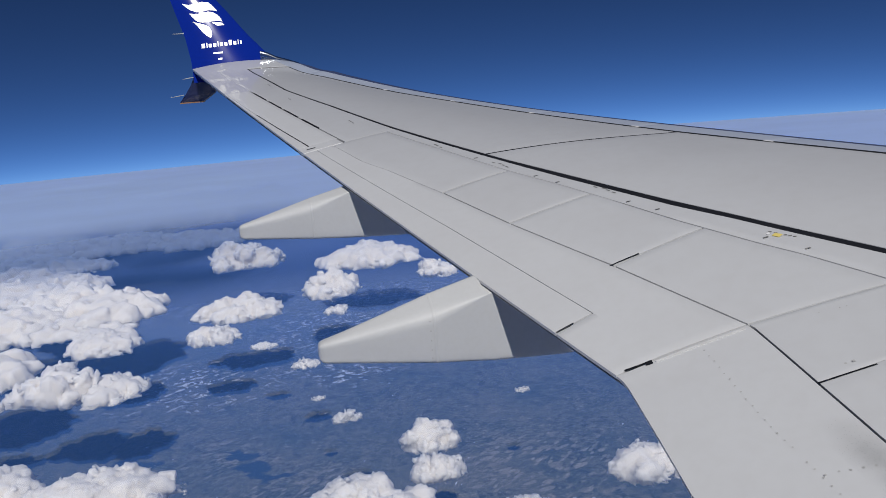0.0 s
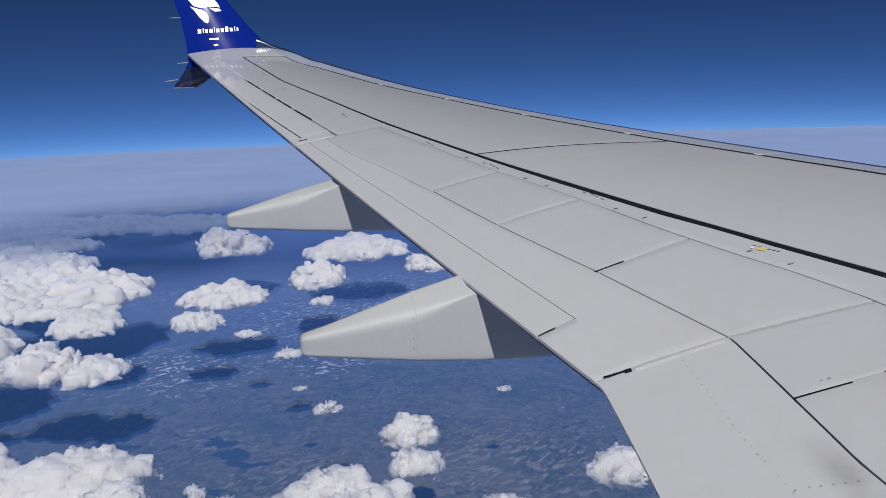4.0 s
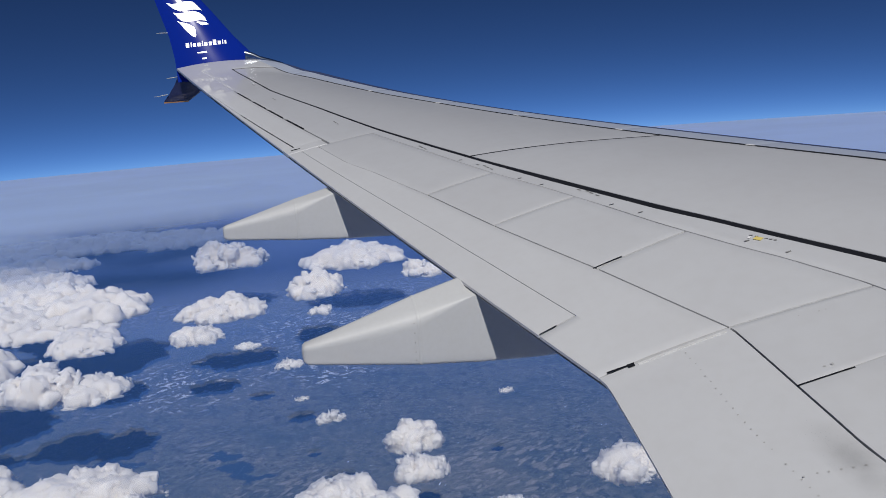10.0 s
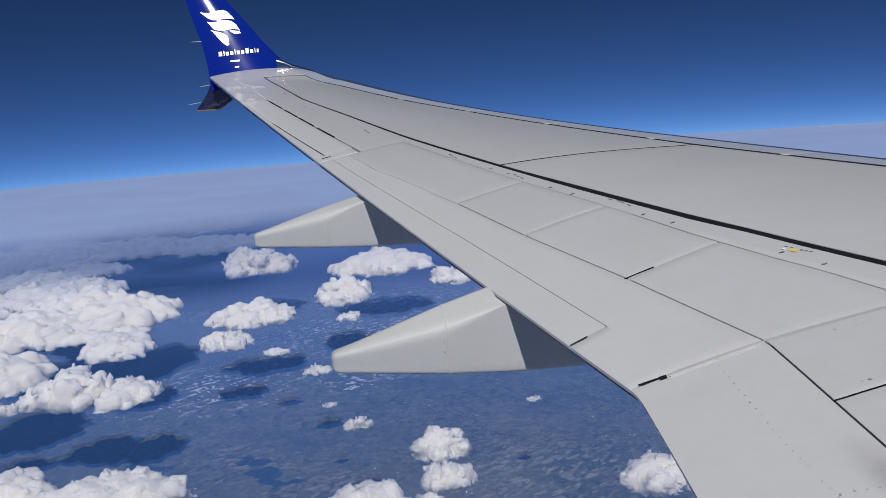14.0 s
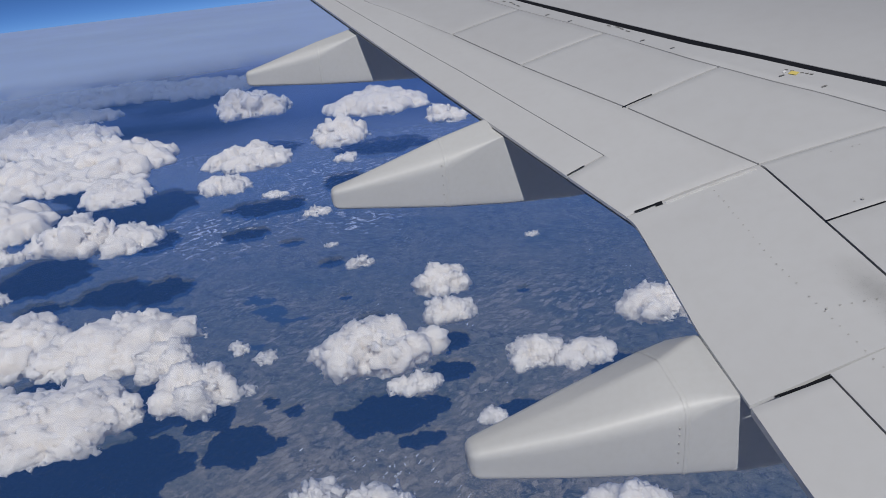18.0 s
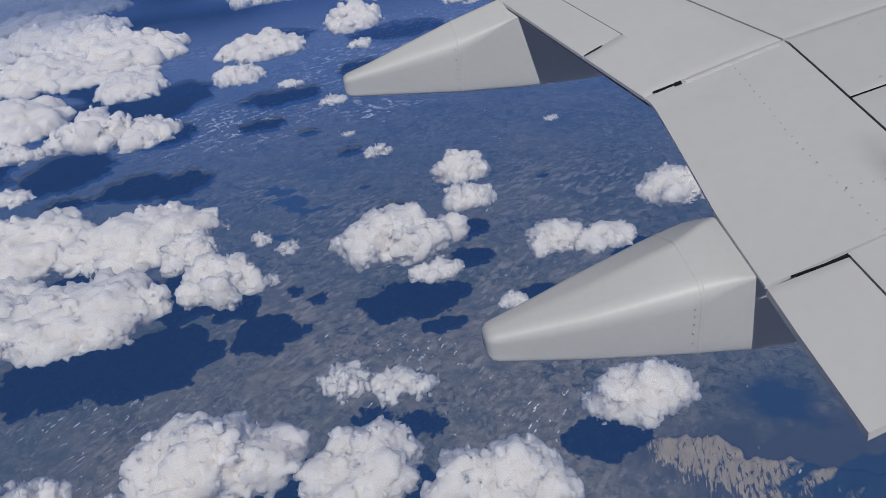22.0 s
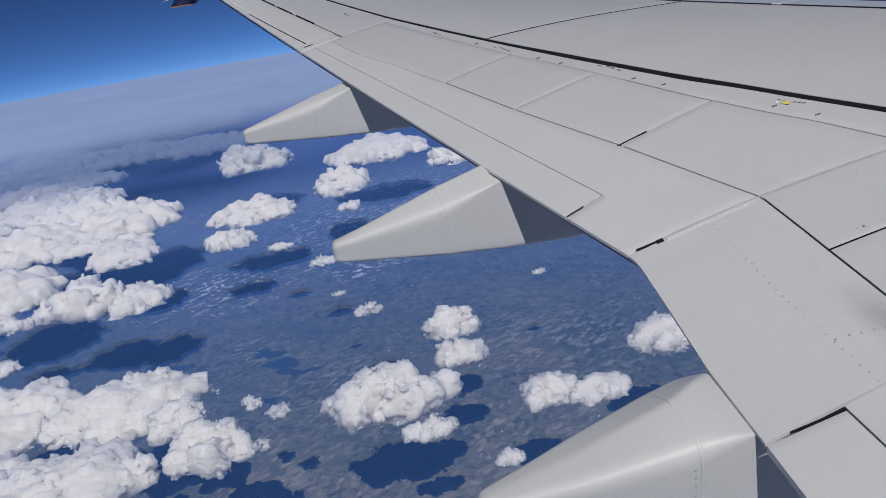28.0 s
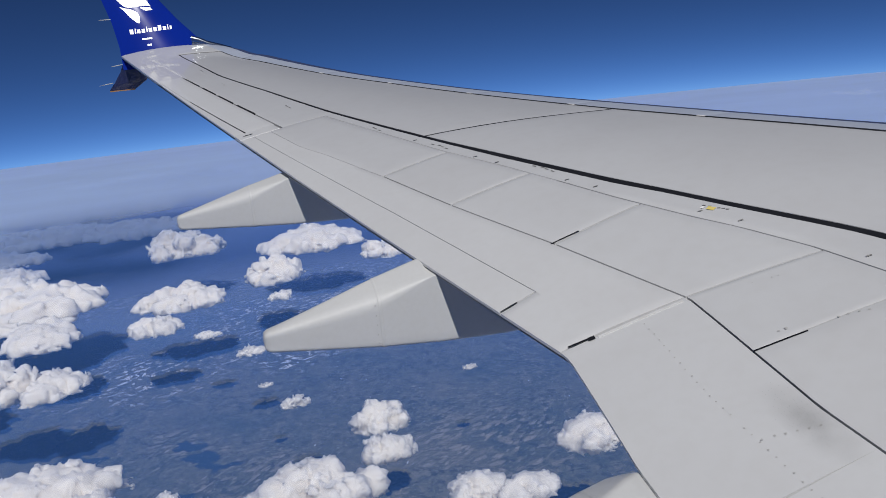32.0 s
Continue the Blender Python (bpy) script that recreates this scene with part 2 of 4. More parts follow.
slab("skin_panel", SEAL_HI, SLAT_AFT, (1.4, 1.4), (8.06, 7.77), M_WING, wing, gap=(0, 9, 0, 9), nu=16, nv=40)
slab("skin_panel", SEAL_HI, SLAT_AFT, (8.06, 7.77), (14.62, 14.75), M_WING, wing, gap=(0, 9, 9, 6), nu=16, nv=40)
slab("black_seal", SEAL_LO, SEAL_HI, (1.4, 1.4), (14.67, 14.67), M_RUBBER, wing, "black rubber seal along the rear of the skin", gap=(0, 0, 0, 0), lift=-0.004, nu=3, nv=60)
slab("cover_strip", HINGE, SEAL_LO, (1.4, 1.4), (9.6, 9.6), M_WING, wing, gap=(6, 0, 0, 0), nu=4, nv=60)
slab("outer_skin_panel", curve((9.5, 0.146), (15, 0.15)), SEAL_LO, (9.585, 9.605), (14.67, 14.67), M_WING, wing, gap=(3, 0, 3, 0), nu=8, nv=40)
# tip skin
slab("tip_skin", curve((9.5, 0.0), (15.3, 0.0)), curve((9.5, 0.146), (15, 0.15)), (13.0, 13.0), (15.27, 15.27), M_WING, wing, gap=(0, 0, 0, 0), nu=6, nv=20)
slab("tip_skin", curve((9.5, 0.146), (15, 0.15)), 0.404, (14.67, 14.67), (15.27, 15.27), M_WING, wing, gap=(0, 0, 0, 0), nu=8, nv=8)
slab("tip_skin", 0.404, SLAT_AFT, (14.64, 14.76), (15.27, 15.27), M_WING, wing, gap=(0, 0, 4, 0), nu=10, nv=8)
# slats along the nose
cuts = [1.4, 4.6, 6.9, 8.25, 9.62, 10.95, 12.3, 14.3, 15.27]
for a, b in zip(cuts, cuts[1:]):
    body = slab("slat", SLAT_AFT, 0.915, (a, a), (b, b), M_SLAT, wing, "light blue-grey leading edge slat", gap=(9, 0, 1, 1), nu=10, nv=14)
    slab("slat_nose", 0.915, 0.998, (a, a), (b, b), M_NOSE_SKY, body, "slat nose, coloured like its dark blue sky reflection", gap=(0, 0, 1, 1), nu=16, nv=14)
slab("slat_seal_strip", lambda y: SLAT_AFT(y) - 0.0055 - 0.0015 * (y < 7.75), lambda y: SLAT_AFT(y) + 0.0045, (1.4, 1.4), (14.75, 14.75), M_RUBBER, wing, "black seal behind the slats", gap=(0, 0, 0, 0), lift=0.0015, nu=3, nv=90)
slab("skin_joint", SEAL_HI, SLAT_AFT, (8.046, 7.755), (8.074, 7.785), M_RUBBER, wing, "dark sealed joint across the upper skin", gap=(0, 12, 0, 0), lift=-0.0015, nu=24, nv=3)
slab("skin_joint", SEAL_HI, SLAT_AFT, (14.615, 14.745), (14.645, 14.775), M_MARK, wing, "thin joint in front of the tip skin", gap=(0, 0, 0, 0), lift=0.001, nu=16, nv=3)
# spoilers
for (ia, iff), (oa, of) in (((4.235, 4.12), (5.30, 5.38)), ((5.30, 5.38), (6.41, 6.47)), ((6.41, 6.47), (7.40, 7.47)), ((7.40, 7.47), (9.57, 9.60))):
    slab("spoiler", SPOIL, HINGE, (ia, iff), (oa, of), M_WING, wing, gap=(8 if ia < 7 else 1, 6, 9, 9), nu=8, nv=20)
for (ia, iff), (oa, of) in (((3.59, 3.50), (4.235, 4.12)), ((1.4, 1.4), (3.59, 3.50))):
    slab("spoiler", SPOIL, HINGE, (ia, iff), (oa, of), M_WING, wing, gap=(6, 5, 3, 3), nu=8, nv=20)
# outer flap
slab("fore_flap", FLAPLINE, SPOIL, (4.90, 4.90), (9.57, 9.57), M_FLAP, wing, gap=(3, 4, 0, 4), nu=6, nv=40)
slab("fore_flap", 0.0, FLAPLINE, (4.29, 4.285), (4.86, 4.90), M_FLAP, wing, gap=(0, 0, 4, 5), nu=5, nv=10, thick=0.02)
slab("fore_flap", FLAPLINE, SPOIL, (4.285, 4.24), (4.90, 4.90), M_FLAP, wing, gap=(0, 4, 4, 0), nu=6, nv=10)
slab("aft_flap", 0.0, FLAPLINE, (4.86, 4.90), (9.57, 9.57), M_FLAP, wing, gap=(0, 3, 5, 4), nu=5, nv=40, thick=0.02)

# aileron and tab
TAB = curve((9.7, 0.039), (11.6, 0.018), (13.0, 0.006))
slab("aileron", TAB, 0.143, (9.77, 9.77), (13.0, 13.0), M_FLAP, wing, gap=(3, 4, 5, 0), nu=6, nv=20)
slab("aileron_tab", 0.0, TAB, (9.77, 9.77), (13.0, 13.0), M_FLAP, wing, gap=(0, 3, 8, 0), nu=4, nv=20, thick=0.02)
slab("tab_seal", lambda y: TAB(y) - 0.0022, lambda y: TAB(y) + 0.0022, (9.76, 9.76), (11.6, 11.6), M_RUBBER, wing, "thin black seal of the aileron tab", gap=(0, 0, 0, 0), lift=0.001, nu=3, nv=20)
for a, b in ((10.36, 10.91), (11.05, 11.56), (11.66, 12.15), (12.29, 12.83)):
    slab("aileron_seal", 0.1415, 0.150, (a, a), (b, b), M_RUBBER, wing, "black seal over the aileron hinge", gap=(0, 0, 0, 0), lift=0.002, nu=3, nv=8)
slab("flap_end_panel", 0.0, 0.14, (9.57, 9.57), (9.77, 9.77), M_FLAP, wing, gap=(0, 8, 6, 6), nu=5, nv=5)
# inner flap
slab("inner_flap", INNER_TE, SPOIL, (2.78, 2.74), (4.29, 4.238), M_FLAP, wing, gap=(0, 6, 0, 2), nu=10, nv=24, thick=0.016)
slab("inner_flap", curve((1.4, 0.036), (2.8, 0.039)), SPOIL, (1.4, 1.4), (2.75, 2.74), M_FLAP, wing, gap=(5, 6, 0, 0), nu=8, nv=20, thick=0.03)
slab("inner_aft_flap", INNER_TE, curve((1.4, 0.036), (2.8, 0.039)), (2.03, 2.03), (2.78, 2.74), M_FLAP, wing, gap=(0, 4, 0, 11), nu=8, nv=16, thick=0.035)
slab("seal_strip", 0.046, 0.156, (4.248, 4.203), (4.264, 4.219), M_SEALSTRIP, wing, "weathered raised white seal between the flaps", gap=(0, 0, 3, 3), lift=0.006, thick=0.03, nu=8, nv=4)


# ---- flap track fairings ----
def rounded(points, r, soft):
    """A closed outline whose corners are rounded; the two shoulders (third and fifth) take the soft radius."""
    out, n = [], len(points)
    for i in range(n):
        p, a, b = (np.array(points[k % n], float) for k in (i, i - 1, i + 1))
        da, db = a - p, b - p
        la, lb = np.linalg.norm(da), np.linalg.norm(db)
        k = min(soft if i in (2, 4) else r, la * 0.46, lb * 0.46)
        s, e = p + da / la * k, p + db / lb * k
        for q in np.linspace(0, 1, 7):
            out.append(tuple((1 - q) ** 2 * s + 2 * q * (1 - q) * p + q * q * e))
    return out


def fairing(y_near, half, stations, seam, far=1.0, soft=0.075, skew=0.0):
    """stations: rows of x, shoulder z, ridge z, bottom z, half width share, from the tail forward.
    seam: x of the joint across the body."""
    yc = y_near + half

    def at(x):
        cols = list(zip(*stations))
        return [float(np.interp(x, cols[0], c)) for c in cols[1:]]

    front = stations[-1][0]

    def ring(x, grow=0.0, r=0.03):
        zs, zr, zb, k = at(x)
        turn = soft * (0.7 + 0.5 * (x - stations[0][0]) / (seam - stations[0][0]) if x < seam else max(0.06, 1.2 * (front - x) / (front - seam)))
        h = half * k + grow
        tuck = h * 0.16
        zb *= 1 + tuck / y_near
        pts = [(yc - h + tuck + 0.03 * h, zb - grow), (yc - h + tuck * 0.85, zb + 0.06), (yc - h, zs), (yc + skew * max(0.0, x - seam), zr + grow), (yc + h * far, zs), (yc + h * far, zb + 0.06), (yc + h * far * 0.93, zb - grow)]
        return [(x, y, z) for y, z in rounded(pts, min(r, h * 0.35), min(turn, h * 0.7))]

    x, zs, zr, zb, k = stations[-1]
    stations = stations + [(x + 0.5, zs - 0.02, zr - 0.04, zb - 0.025, k), (x + 1.2, zs - 0.03, zr - 0.05, zb - 0.01, k * 0.95), (x + 1.9, zs - 0.03, zr - 0.05, zb + 0.12, k * 0.7)]
    x0, x1 = stations[0][0], stations[-1][0]
    first = np.array(ring(x0))
    mid = first.mean(axis=0)
    rings = [[tuple(mid + (p - mid) * np.array((1, s, s)) + np.array((dx, 0, 0))) for p in first] for s, dx in ((0.35, -0.05), (0.7, -0.043), (0.9, -0.025))]
    for x in sorted([*np.linspace(x0, x1, 40), front - 0.003, front + 0.003]):
        rings.append(ring(x))
    body = under(loft("flap_track_fairing", rings, M_FAIR), wing, "light grey canoe-shaped flap track fairing")
    band = [ring(seam + d, 0.0012 + 0.001 * (k in (1, 2))) for k, d in enumerate((-0.010, -0.008, 0.008, 0.010))]
    under(loft("joint_strip", band, M_FAIR, cap=False), body)
    return body, ring


f1, ring1 = fairing(5.62, 0.23, [(0.20, -1.555, -1.545, -1.70, 0.36), (0.95, -1.415, -1.305, -1.765, 0.94), (1.30, -1.325, -1.214, -1.794, 0.99), (1.36, -1.31, -1.250, -1.80, 1.0)], 0.955)
f2, ring2 = fairing(8.30, 0.22, [(-0.36, -0.985, -0.975, -1.125, 0.36), (0.30, -0.845, -0.785, -1.175, 0.94), (0.70, -0.745, -0.69, -1.205, 1.0)], 0.30)
f3, ring3 = fairing(2.86, 0.30, [(0.537, -2.088, -2.075, -2.225, 0.3), (0.947, -2.012, -1.982, -2.24, 0.68), (1.376, -1.93, -1.85, -2.262, 0.965), (1.60, -1.91, -1.81, -2.289, 1.0), (1.66, -1.93, -1.835, -2.303, 1.0)], 1.395, 1.0, 0.08, 0.5)

# ---- winglet ----
WINGLET = [(0.74, -1.165, 0.42), (0.97, -1.17, 0.33), (1.13, -1.18, 0.12), (1.51, -1.24, -0.20), (1.90, -1.35, -0.48), (2.27, -1.45, -0.76), (2.75, -1.57, -1.13), (3.20, -1.645, -1.40), (3.34, -1.665, -1.50), (3.38, -1.65, -1.55)]


def foil(te, le, thick, n=14):
    """Chordwise outline, nose to tail and back: rows of (x, offset)."""
    out = []
    for side in (1, -1):
        cs = np.linspace(0, 1, n) ** 1.5
        cs = cs if side == 1 else cs[::-1][1:-1]
        for c in cs:
            t = thick * 2.6 * (math.sqrt(c) * (1 - c)) + 0.004
            out.append((le + (te - le) * c, side * t))
    return out


WINGLET_TURN = 0.035


def winglet_y(z):
    return 15.28 + 0.37 * (z - 0.98)


rings = []
for i, (z, te, le) in enumerate(WINGLET):
    th = 0.045 * (le - te) * (0.25 if i == len(WINGLET) - 1 else 1)
    rings.append([(x, winglet_y(z) + 0.045 + WINGLET_TURN * (x + 0.7) + o, z) for x, o in foil(te, le, th)])
blade = under(loft("winglet", rings, M_BLUE), wing, "glossy deep blue upswept winglet")

rings = []
for z, te, le, th in ((0.90, -1.15, -0.6, 0.03), (0.72, -1.24, -0.72, 0.028), (0.56, -1.36, -0.85, 0.024), (0.45, -1.46, -1.02, 0.016), (0.43, -1.46, -1.06, 0.006)):
    rings.append([(x, 15.38 - 0.35 * (z - 0.9) + o, z) for x, o in foil(te, le, th)])
lower = under(loft("lower_winglet", rings, M_NAVY), wing, "dark navy lower winglet blade")

rim = [[(x, 15.38 - 0.35 * (z - 0.9) + o, z) for x, o in foil(te, le, 0.008)] for z, te, le in ((0.436, -1.465, -1.04), (0.418, -1.465, -1.06))]
under(loft("blade_edge", rim, M_AMBER), lower, "amber edge strip of the lower blade")


def winglet_face(x, z):
    """The inboard face of the winglet at x, z, a little proud of it."""
    zs, tes, les = zip(*WINGLET)
    te, le = np.interp(z, zs, tes), np.interp(z, zs, les)
    c = min(max((le - x) / (le - te), 0.0), 1.0)
    return winglet_y(z) + 0.045 + WINGLET_TURN * (x + 0.7) - 0.045 * (le - te) * 2.6 * math.sqrt(c) * (1 - c) - 0.0075


def decal(name, columns, mat, parent, label=""):
    """A painted patch on the winglet: columns of x, upper z, lower z."""
    vs, fs = [], []
    rows = 5
    xs = np.linspace(columns[0][0], columns[-1][0], 14)
    cx, ct, cb = zip(*columns)
    for x in xs:
        t, b = np.interp(x, cx, ct), np.interp(x, cx, cb)
        for k in range(rows):
            z = t + (b - t) * k / (rows - 1)
            vs.append((x, winglet_face(x, z), z))
    for i in range(len(xs) - 1):
        for k in range(rows - 1):
            a = i * rows + k
            fs.append((a, a + 1, a + rows + 1, a + rows))
    return under(mesh_object(name, vs, fs, mat), parent, label)


decal("emblem_wave", [(-1.23, 2.10, 2.095), (-1.12, 2.075, 1.99), (-1.02, 2.09, 1.945), (-0.92, 2.115, 1.955), (-0.80, 2.11, 1.965), (-0.72, 2.03, 1.955), (-0.66, 1.945, 1.94)], M_WHITE, blade, "white wave emblem")
decal("emblem_wave", [(-1.13, 1.925, 1.92), (-1.02, 1.905, 1.78), (-0.92, 1.925, 1.755), (-0.80, 1.94, 1.765), (-0.70, 1.91, 1.775), (-0.63, 1.84, 1.765), (-0.59, 1.755, 1.75)], M_WHITE, blade)
decal("emblem_wave", [(-1.08, 1.78, 1.775), (-1.02, 1.755, 1.71), (-0.96, 1.74, 1.62), (-0.90, 1.72, 1.55), (-0.85, 1.69, 1.50), (-0.81, 1.66, 1.485), (-0.79, 1.60, 1.51)], M_WHITE, blade)
decal("emblem_wave", [(-0.76, 1.755, 1.74), (-0.68, 1.745, 1.685), (-0.60, 1.735, 1.69), (-0.57, 1.70, 1.695)], M_WHITE, blade)
x = -0.98
for w, h in ((0.062, 0.085), (0.016, 0.09), (0.052, 0.068), (0.056, 0.068), (0.016, 0.098), (0.054, 0.068), (0.052, 0.068), (0.056, 0.098), (0.054, 0.068), (0.016, 0.09), (0.034, 0.068)):
    z = 1.315 + (x + 0.98) * 0.045
    decal("lettering_bar", [(x, z + 0.9 * h, z), (x + 0.92 * w, z + 0.9 * h, z)], M_WHITE, blade)
    x += w + 0.021
# small white glints painted onto the glossy blade below the lettering
for x, z, w in ((-0.80, 1.205, 0.16), (-0.73, 1.10, 0.07)):
    decal("painted_glint", [(x, z + 0.022, z), (x + w, z + 0.03, z)], M_WHITE, blade)


def rod(name, a, b, r, mat, parent, sides=8):
    a, b = Vector(a), Vector(b)
    turn = (b - a).to_track_quat("Z", "Y").to_matrix()
    rings = [[tuple(p + turn @ Vector((k * r * math.cos(2 * math.pi * i / sides), k * r * math.sin(2 * math.pi * i / sides), 0))) for i in range(sides)] for p, k in ((a, 1.0), (a.lerp(b, 0.6), 0.9), (b, 0.35))]
    return under(loft(name, rings, mat), parent)


for at, end, owner in (((-1.60, 16.05, 2.94), (-1.80, 16.02, 2.94), blade), ((-1.25, 15.54, 1.59), (-1.44, 15.52, 1.59), blade), ((-1.38, 15.48, 0.56), (-1.60, 15.50, 0.535), lower), ((-1.17, 15.36, 0.84), (-1.36, 15.38, 0.82), lower)):
    rod("static_wick", at, end, 0.007, M_RIVET, owner)
rings = []
for x, w, zt, zb in ((-0.02, 0.010, 1.20, 1.02), (0.10, 0.03, 1.165, 1.00), (0.24, 0.045, 1.09, 0.97), (0.45, 0.045, 1.02, 0.92), (0.62, 0.03, 0.955, 0.88)):
    rings.append([(x, 15.30 + w * math.cos(a) + 0.02, (zt + zb) / 2 + (zt - zb) / 2 * math.sin(a)) for a in np.linspace(0, 2 * math.pi, 12, endpoint=False)])
under(loft("root_fillet", rings, M_NOSE), blade, "bright metal fillet at the foot of the winglet")


# ---- marks and fasteners on the skin ----
def patch(name, x, y, along, across, mat, parent, label="", lift=0.0035, turn=0.0):
    """A thin painted or fixed plate on the wing skin, long side towards the tip."""
    vs, fs = [], []
    ca, sa = math.cos(turn), math.sin(turn)
    for i in range(5):
        for j in range(3):
            u, v = (i / 4 - 0.5) * along, (j / 2 - 0.5) * across
            px, py = x + v * ca - u * sa, y + u * ca + v * sa
            vs.append((px, py, float(surf(px, py)) + lift))
    for i in range(4):
        for j in range(2):
            a = i * 3 + j
            fs.append((a, a + 1, a + 4, a + 3))
    return under(mesh_object(name, vs, fs, mat), parent, label)


SWEEP = math.atan(TAN_TE) * 1.3
patch("yellow_mark", 3.12, 5.035, 0.02, 0.03, M_WHITE, wing, "white tip of the marking", lift=0.005, turn=0.5)
for c, y, n in ((0.356, 6.5, 4), (0.327, 7.69, 4), (0.316, 8.73, 3), (0.27, 10.38, 3), (0.30, 13.3, 2), (0.25, 12.2, 2)):
    for k in range(n):
        yy = y - 0.14 + 0.065 * k + 0.01 * (k % 2)
        px = float(plan(c, yy)[0])
        patch("stencil_bar", px + 0.008 * ((k * 7) % 3 - 1), yy, 0.042, 0.012, M_MARK, wing, turn=SWEEP)
for c, y in ((0.3719, 5.055), (0.3735, 5.02), (0.3755, 4.958), (0.377, 4.932), (0.3785, 4.905)):
    patch("stencil_bar", float(plan(c, y)[0]), y, 0.022, 0.011, M_MARK, wing, turn=0.9)
patch("yellow_mark", float(plan(0.3683, 4.985)[0]), 4.985, 0.055, 0.042, M_YELLOW, wing, "worn yellow marking", lift=0.005, turn=0.5)
for c, y in ((0.334, 6.12), (0.338, 5.85), (0.350, 5.0), (0.354, 4.72), (0.325, 6.88), (0.322, 7.15), (0.315, 8.0), (0.358, 3.9)):
    px = float(plan(c, y)[0])
    patch("hinge_fitting", px + 0.012, y, 0.012, 0.035, M_MARK, wing, lift=0.006, turn=-0.1)
for y in (6.92, 8.25, 9.64, 10.97, 12.3):
    px = float(plan(SLAT_AFT(y), y)[0])
    patch("slat_seal", px, y, 0.09, 0.035, M_WHITE, wing, lift=0.004, turn=0.46)
# black wedge where inner and outer flaps meet, and the open gap aft of it
patch("gap_seal", 1.84, 4.283, 0.014, 0.15, M_RUBBER, wing, "black rubber wedge between the flaps", lift=0.005, turn=-0.14)
patch("gap_seal", 1.90, 4.268, 0.03, 0.04, M_RUBBER, wing, lift=0.006, turn=-0.14)


patch("gap_seal", 2.23, 5.322, 0.012, 0.22, M_RUBBER, wing, lift=0.003, turn=0.08)
patch("gap_seal", 2.62, 3.568, 0.011, 0.30, M_RUBBER, wing, lift=0.003, turn=-0.13)
patch("gap_seal", 1.84, 2.752, 0.012, 0.24, M_RUBBER, wing, lift=-0.003, turn=-0.14)
patch("gap_seal", 1.63, 4.872, 0.009, 0.12, M_RUBBER, wing, lift=0.003, turn=0.12)
patch("gap_seal", 0.42, 9.665, 0.02, 0.10, M_RUBBER, wing, lift=0.003, turn=-0.1)


def stain_material():
    m = bpy.data.materials.new("soot_stain")
    m.use_nodes = True
    n, l = m.node_tree.nodes, m.node_tree.links
    out = n["Material Output"]
    n.remove(n["Principled BSDF"])
    geo = n.new("ShaderNodeNewGeometry")
    off = n.new("ShaderNodeVectorMath")
    off.operation = "SUBTRACT"
    off.inputs[1].default_value = (2.37, 3.03, -1.65)
    l.new(geo.outputs["Position"], off.inputs[0])
    mp = n.new("ShaderNodeMapping")
    mp.inputs["Scale"].default_value = (7.0, 2.6, 1.0)
    l.new(off.outputs[0], mp.inputs["Vector"])
    ln = n.new("ShaderNodeVectorMath")
    ln.operation = "LENGTH"
    l.new(mp.outputs[0], ln.inputs[0])
    r = n.new("ShaderNodeMapRange")
    r.interpolation_type = "SMOOTHSTEP"
    r.inputs["From Min"].default_value, r.inputs["From Max"].default_value = 1.0, 0.0
    r.inputs["To Max"].default_value = 0.28
    l.new(ln.outputs["Value"], r.inputs["Value"])
    t = n.new("ShaderNodeTexNoise")
    t.inputs["Scale"].default_value = 9
    l.new(geo.outputs["Position"], t.inputs["Vector"])
    mul = n.new("ShaderNodeMath")
    mul.operation = "MULTIPLY"
    l.new(r.outputs[0], mul.inputs[0])
    l.new(t.outputs["Fac"], mul.inputs[1])
    clear, soot, mix = n.new("ShaderNodeBsdfTransparent"), n.new("ShaderNodeBsdfDiffuse"), n.new("ShaderNodeMixShader")
    soot.inputs["Color"].default_value = (0.06, 0.055, 0.05, 1)
    l.new(mul.outputs[0], mix.inputs[0])
    l.new(clear.outputs[0], mix.inputs[1])
    l.new(soot.outputs[0], mix.inputs[2])
    l.new(mix.outputs[0], out.inputs["Surface"])
    return m


patch("soot_stain", 2.355, 3.03, 0.8, 0.20, stain_material(), wing, "grey soot smudge on the inner flap", lift=0.003)


def rivets(name, points, r, mat, parent, lift=0.0025):
    """A row of flush fasteners, joined."""
    vs, fs = [], []
    for x, y in points:
        b = len(vs)
        for k in range(6):
            px, py = x + r * math.cos(k * math.pi / 3), y + r * math.sin(k * math.pi / 3)
            vs.append((px, py, float(surf(px, py)) + lift))
        fs.append(tuple(range(b, b + 6)))
    ob = under(mesh_object(name, vs, fs, mat, smooth=False), parent)
    ob["kind"] = "stuff"
    return ob


rng = random.Random(4)


def row(a, b, n, skip=0.12):
    return [(a[0] + (b[0] - a[0]) * k / (n - 1) + rng.uniform(-0.003, 0.003), a[1] + (b[1] - a[1]) * k / (n - 1) + rng.uniform(-0.003, 0.003)) for k in range(n) if rng.random() > skip]


rivets("fastener_row", row((2.19, 4.18), (2.13, 3.45), 13) + row((2.13, 3.40), (2.125, 2.1), 24, 0.12), 0.005, M_RIVET, wing)

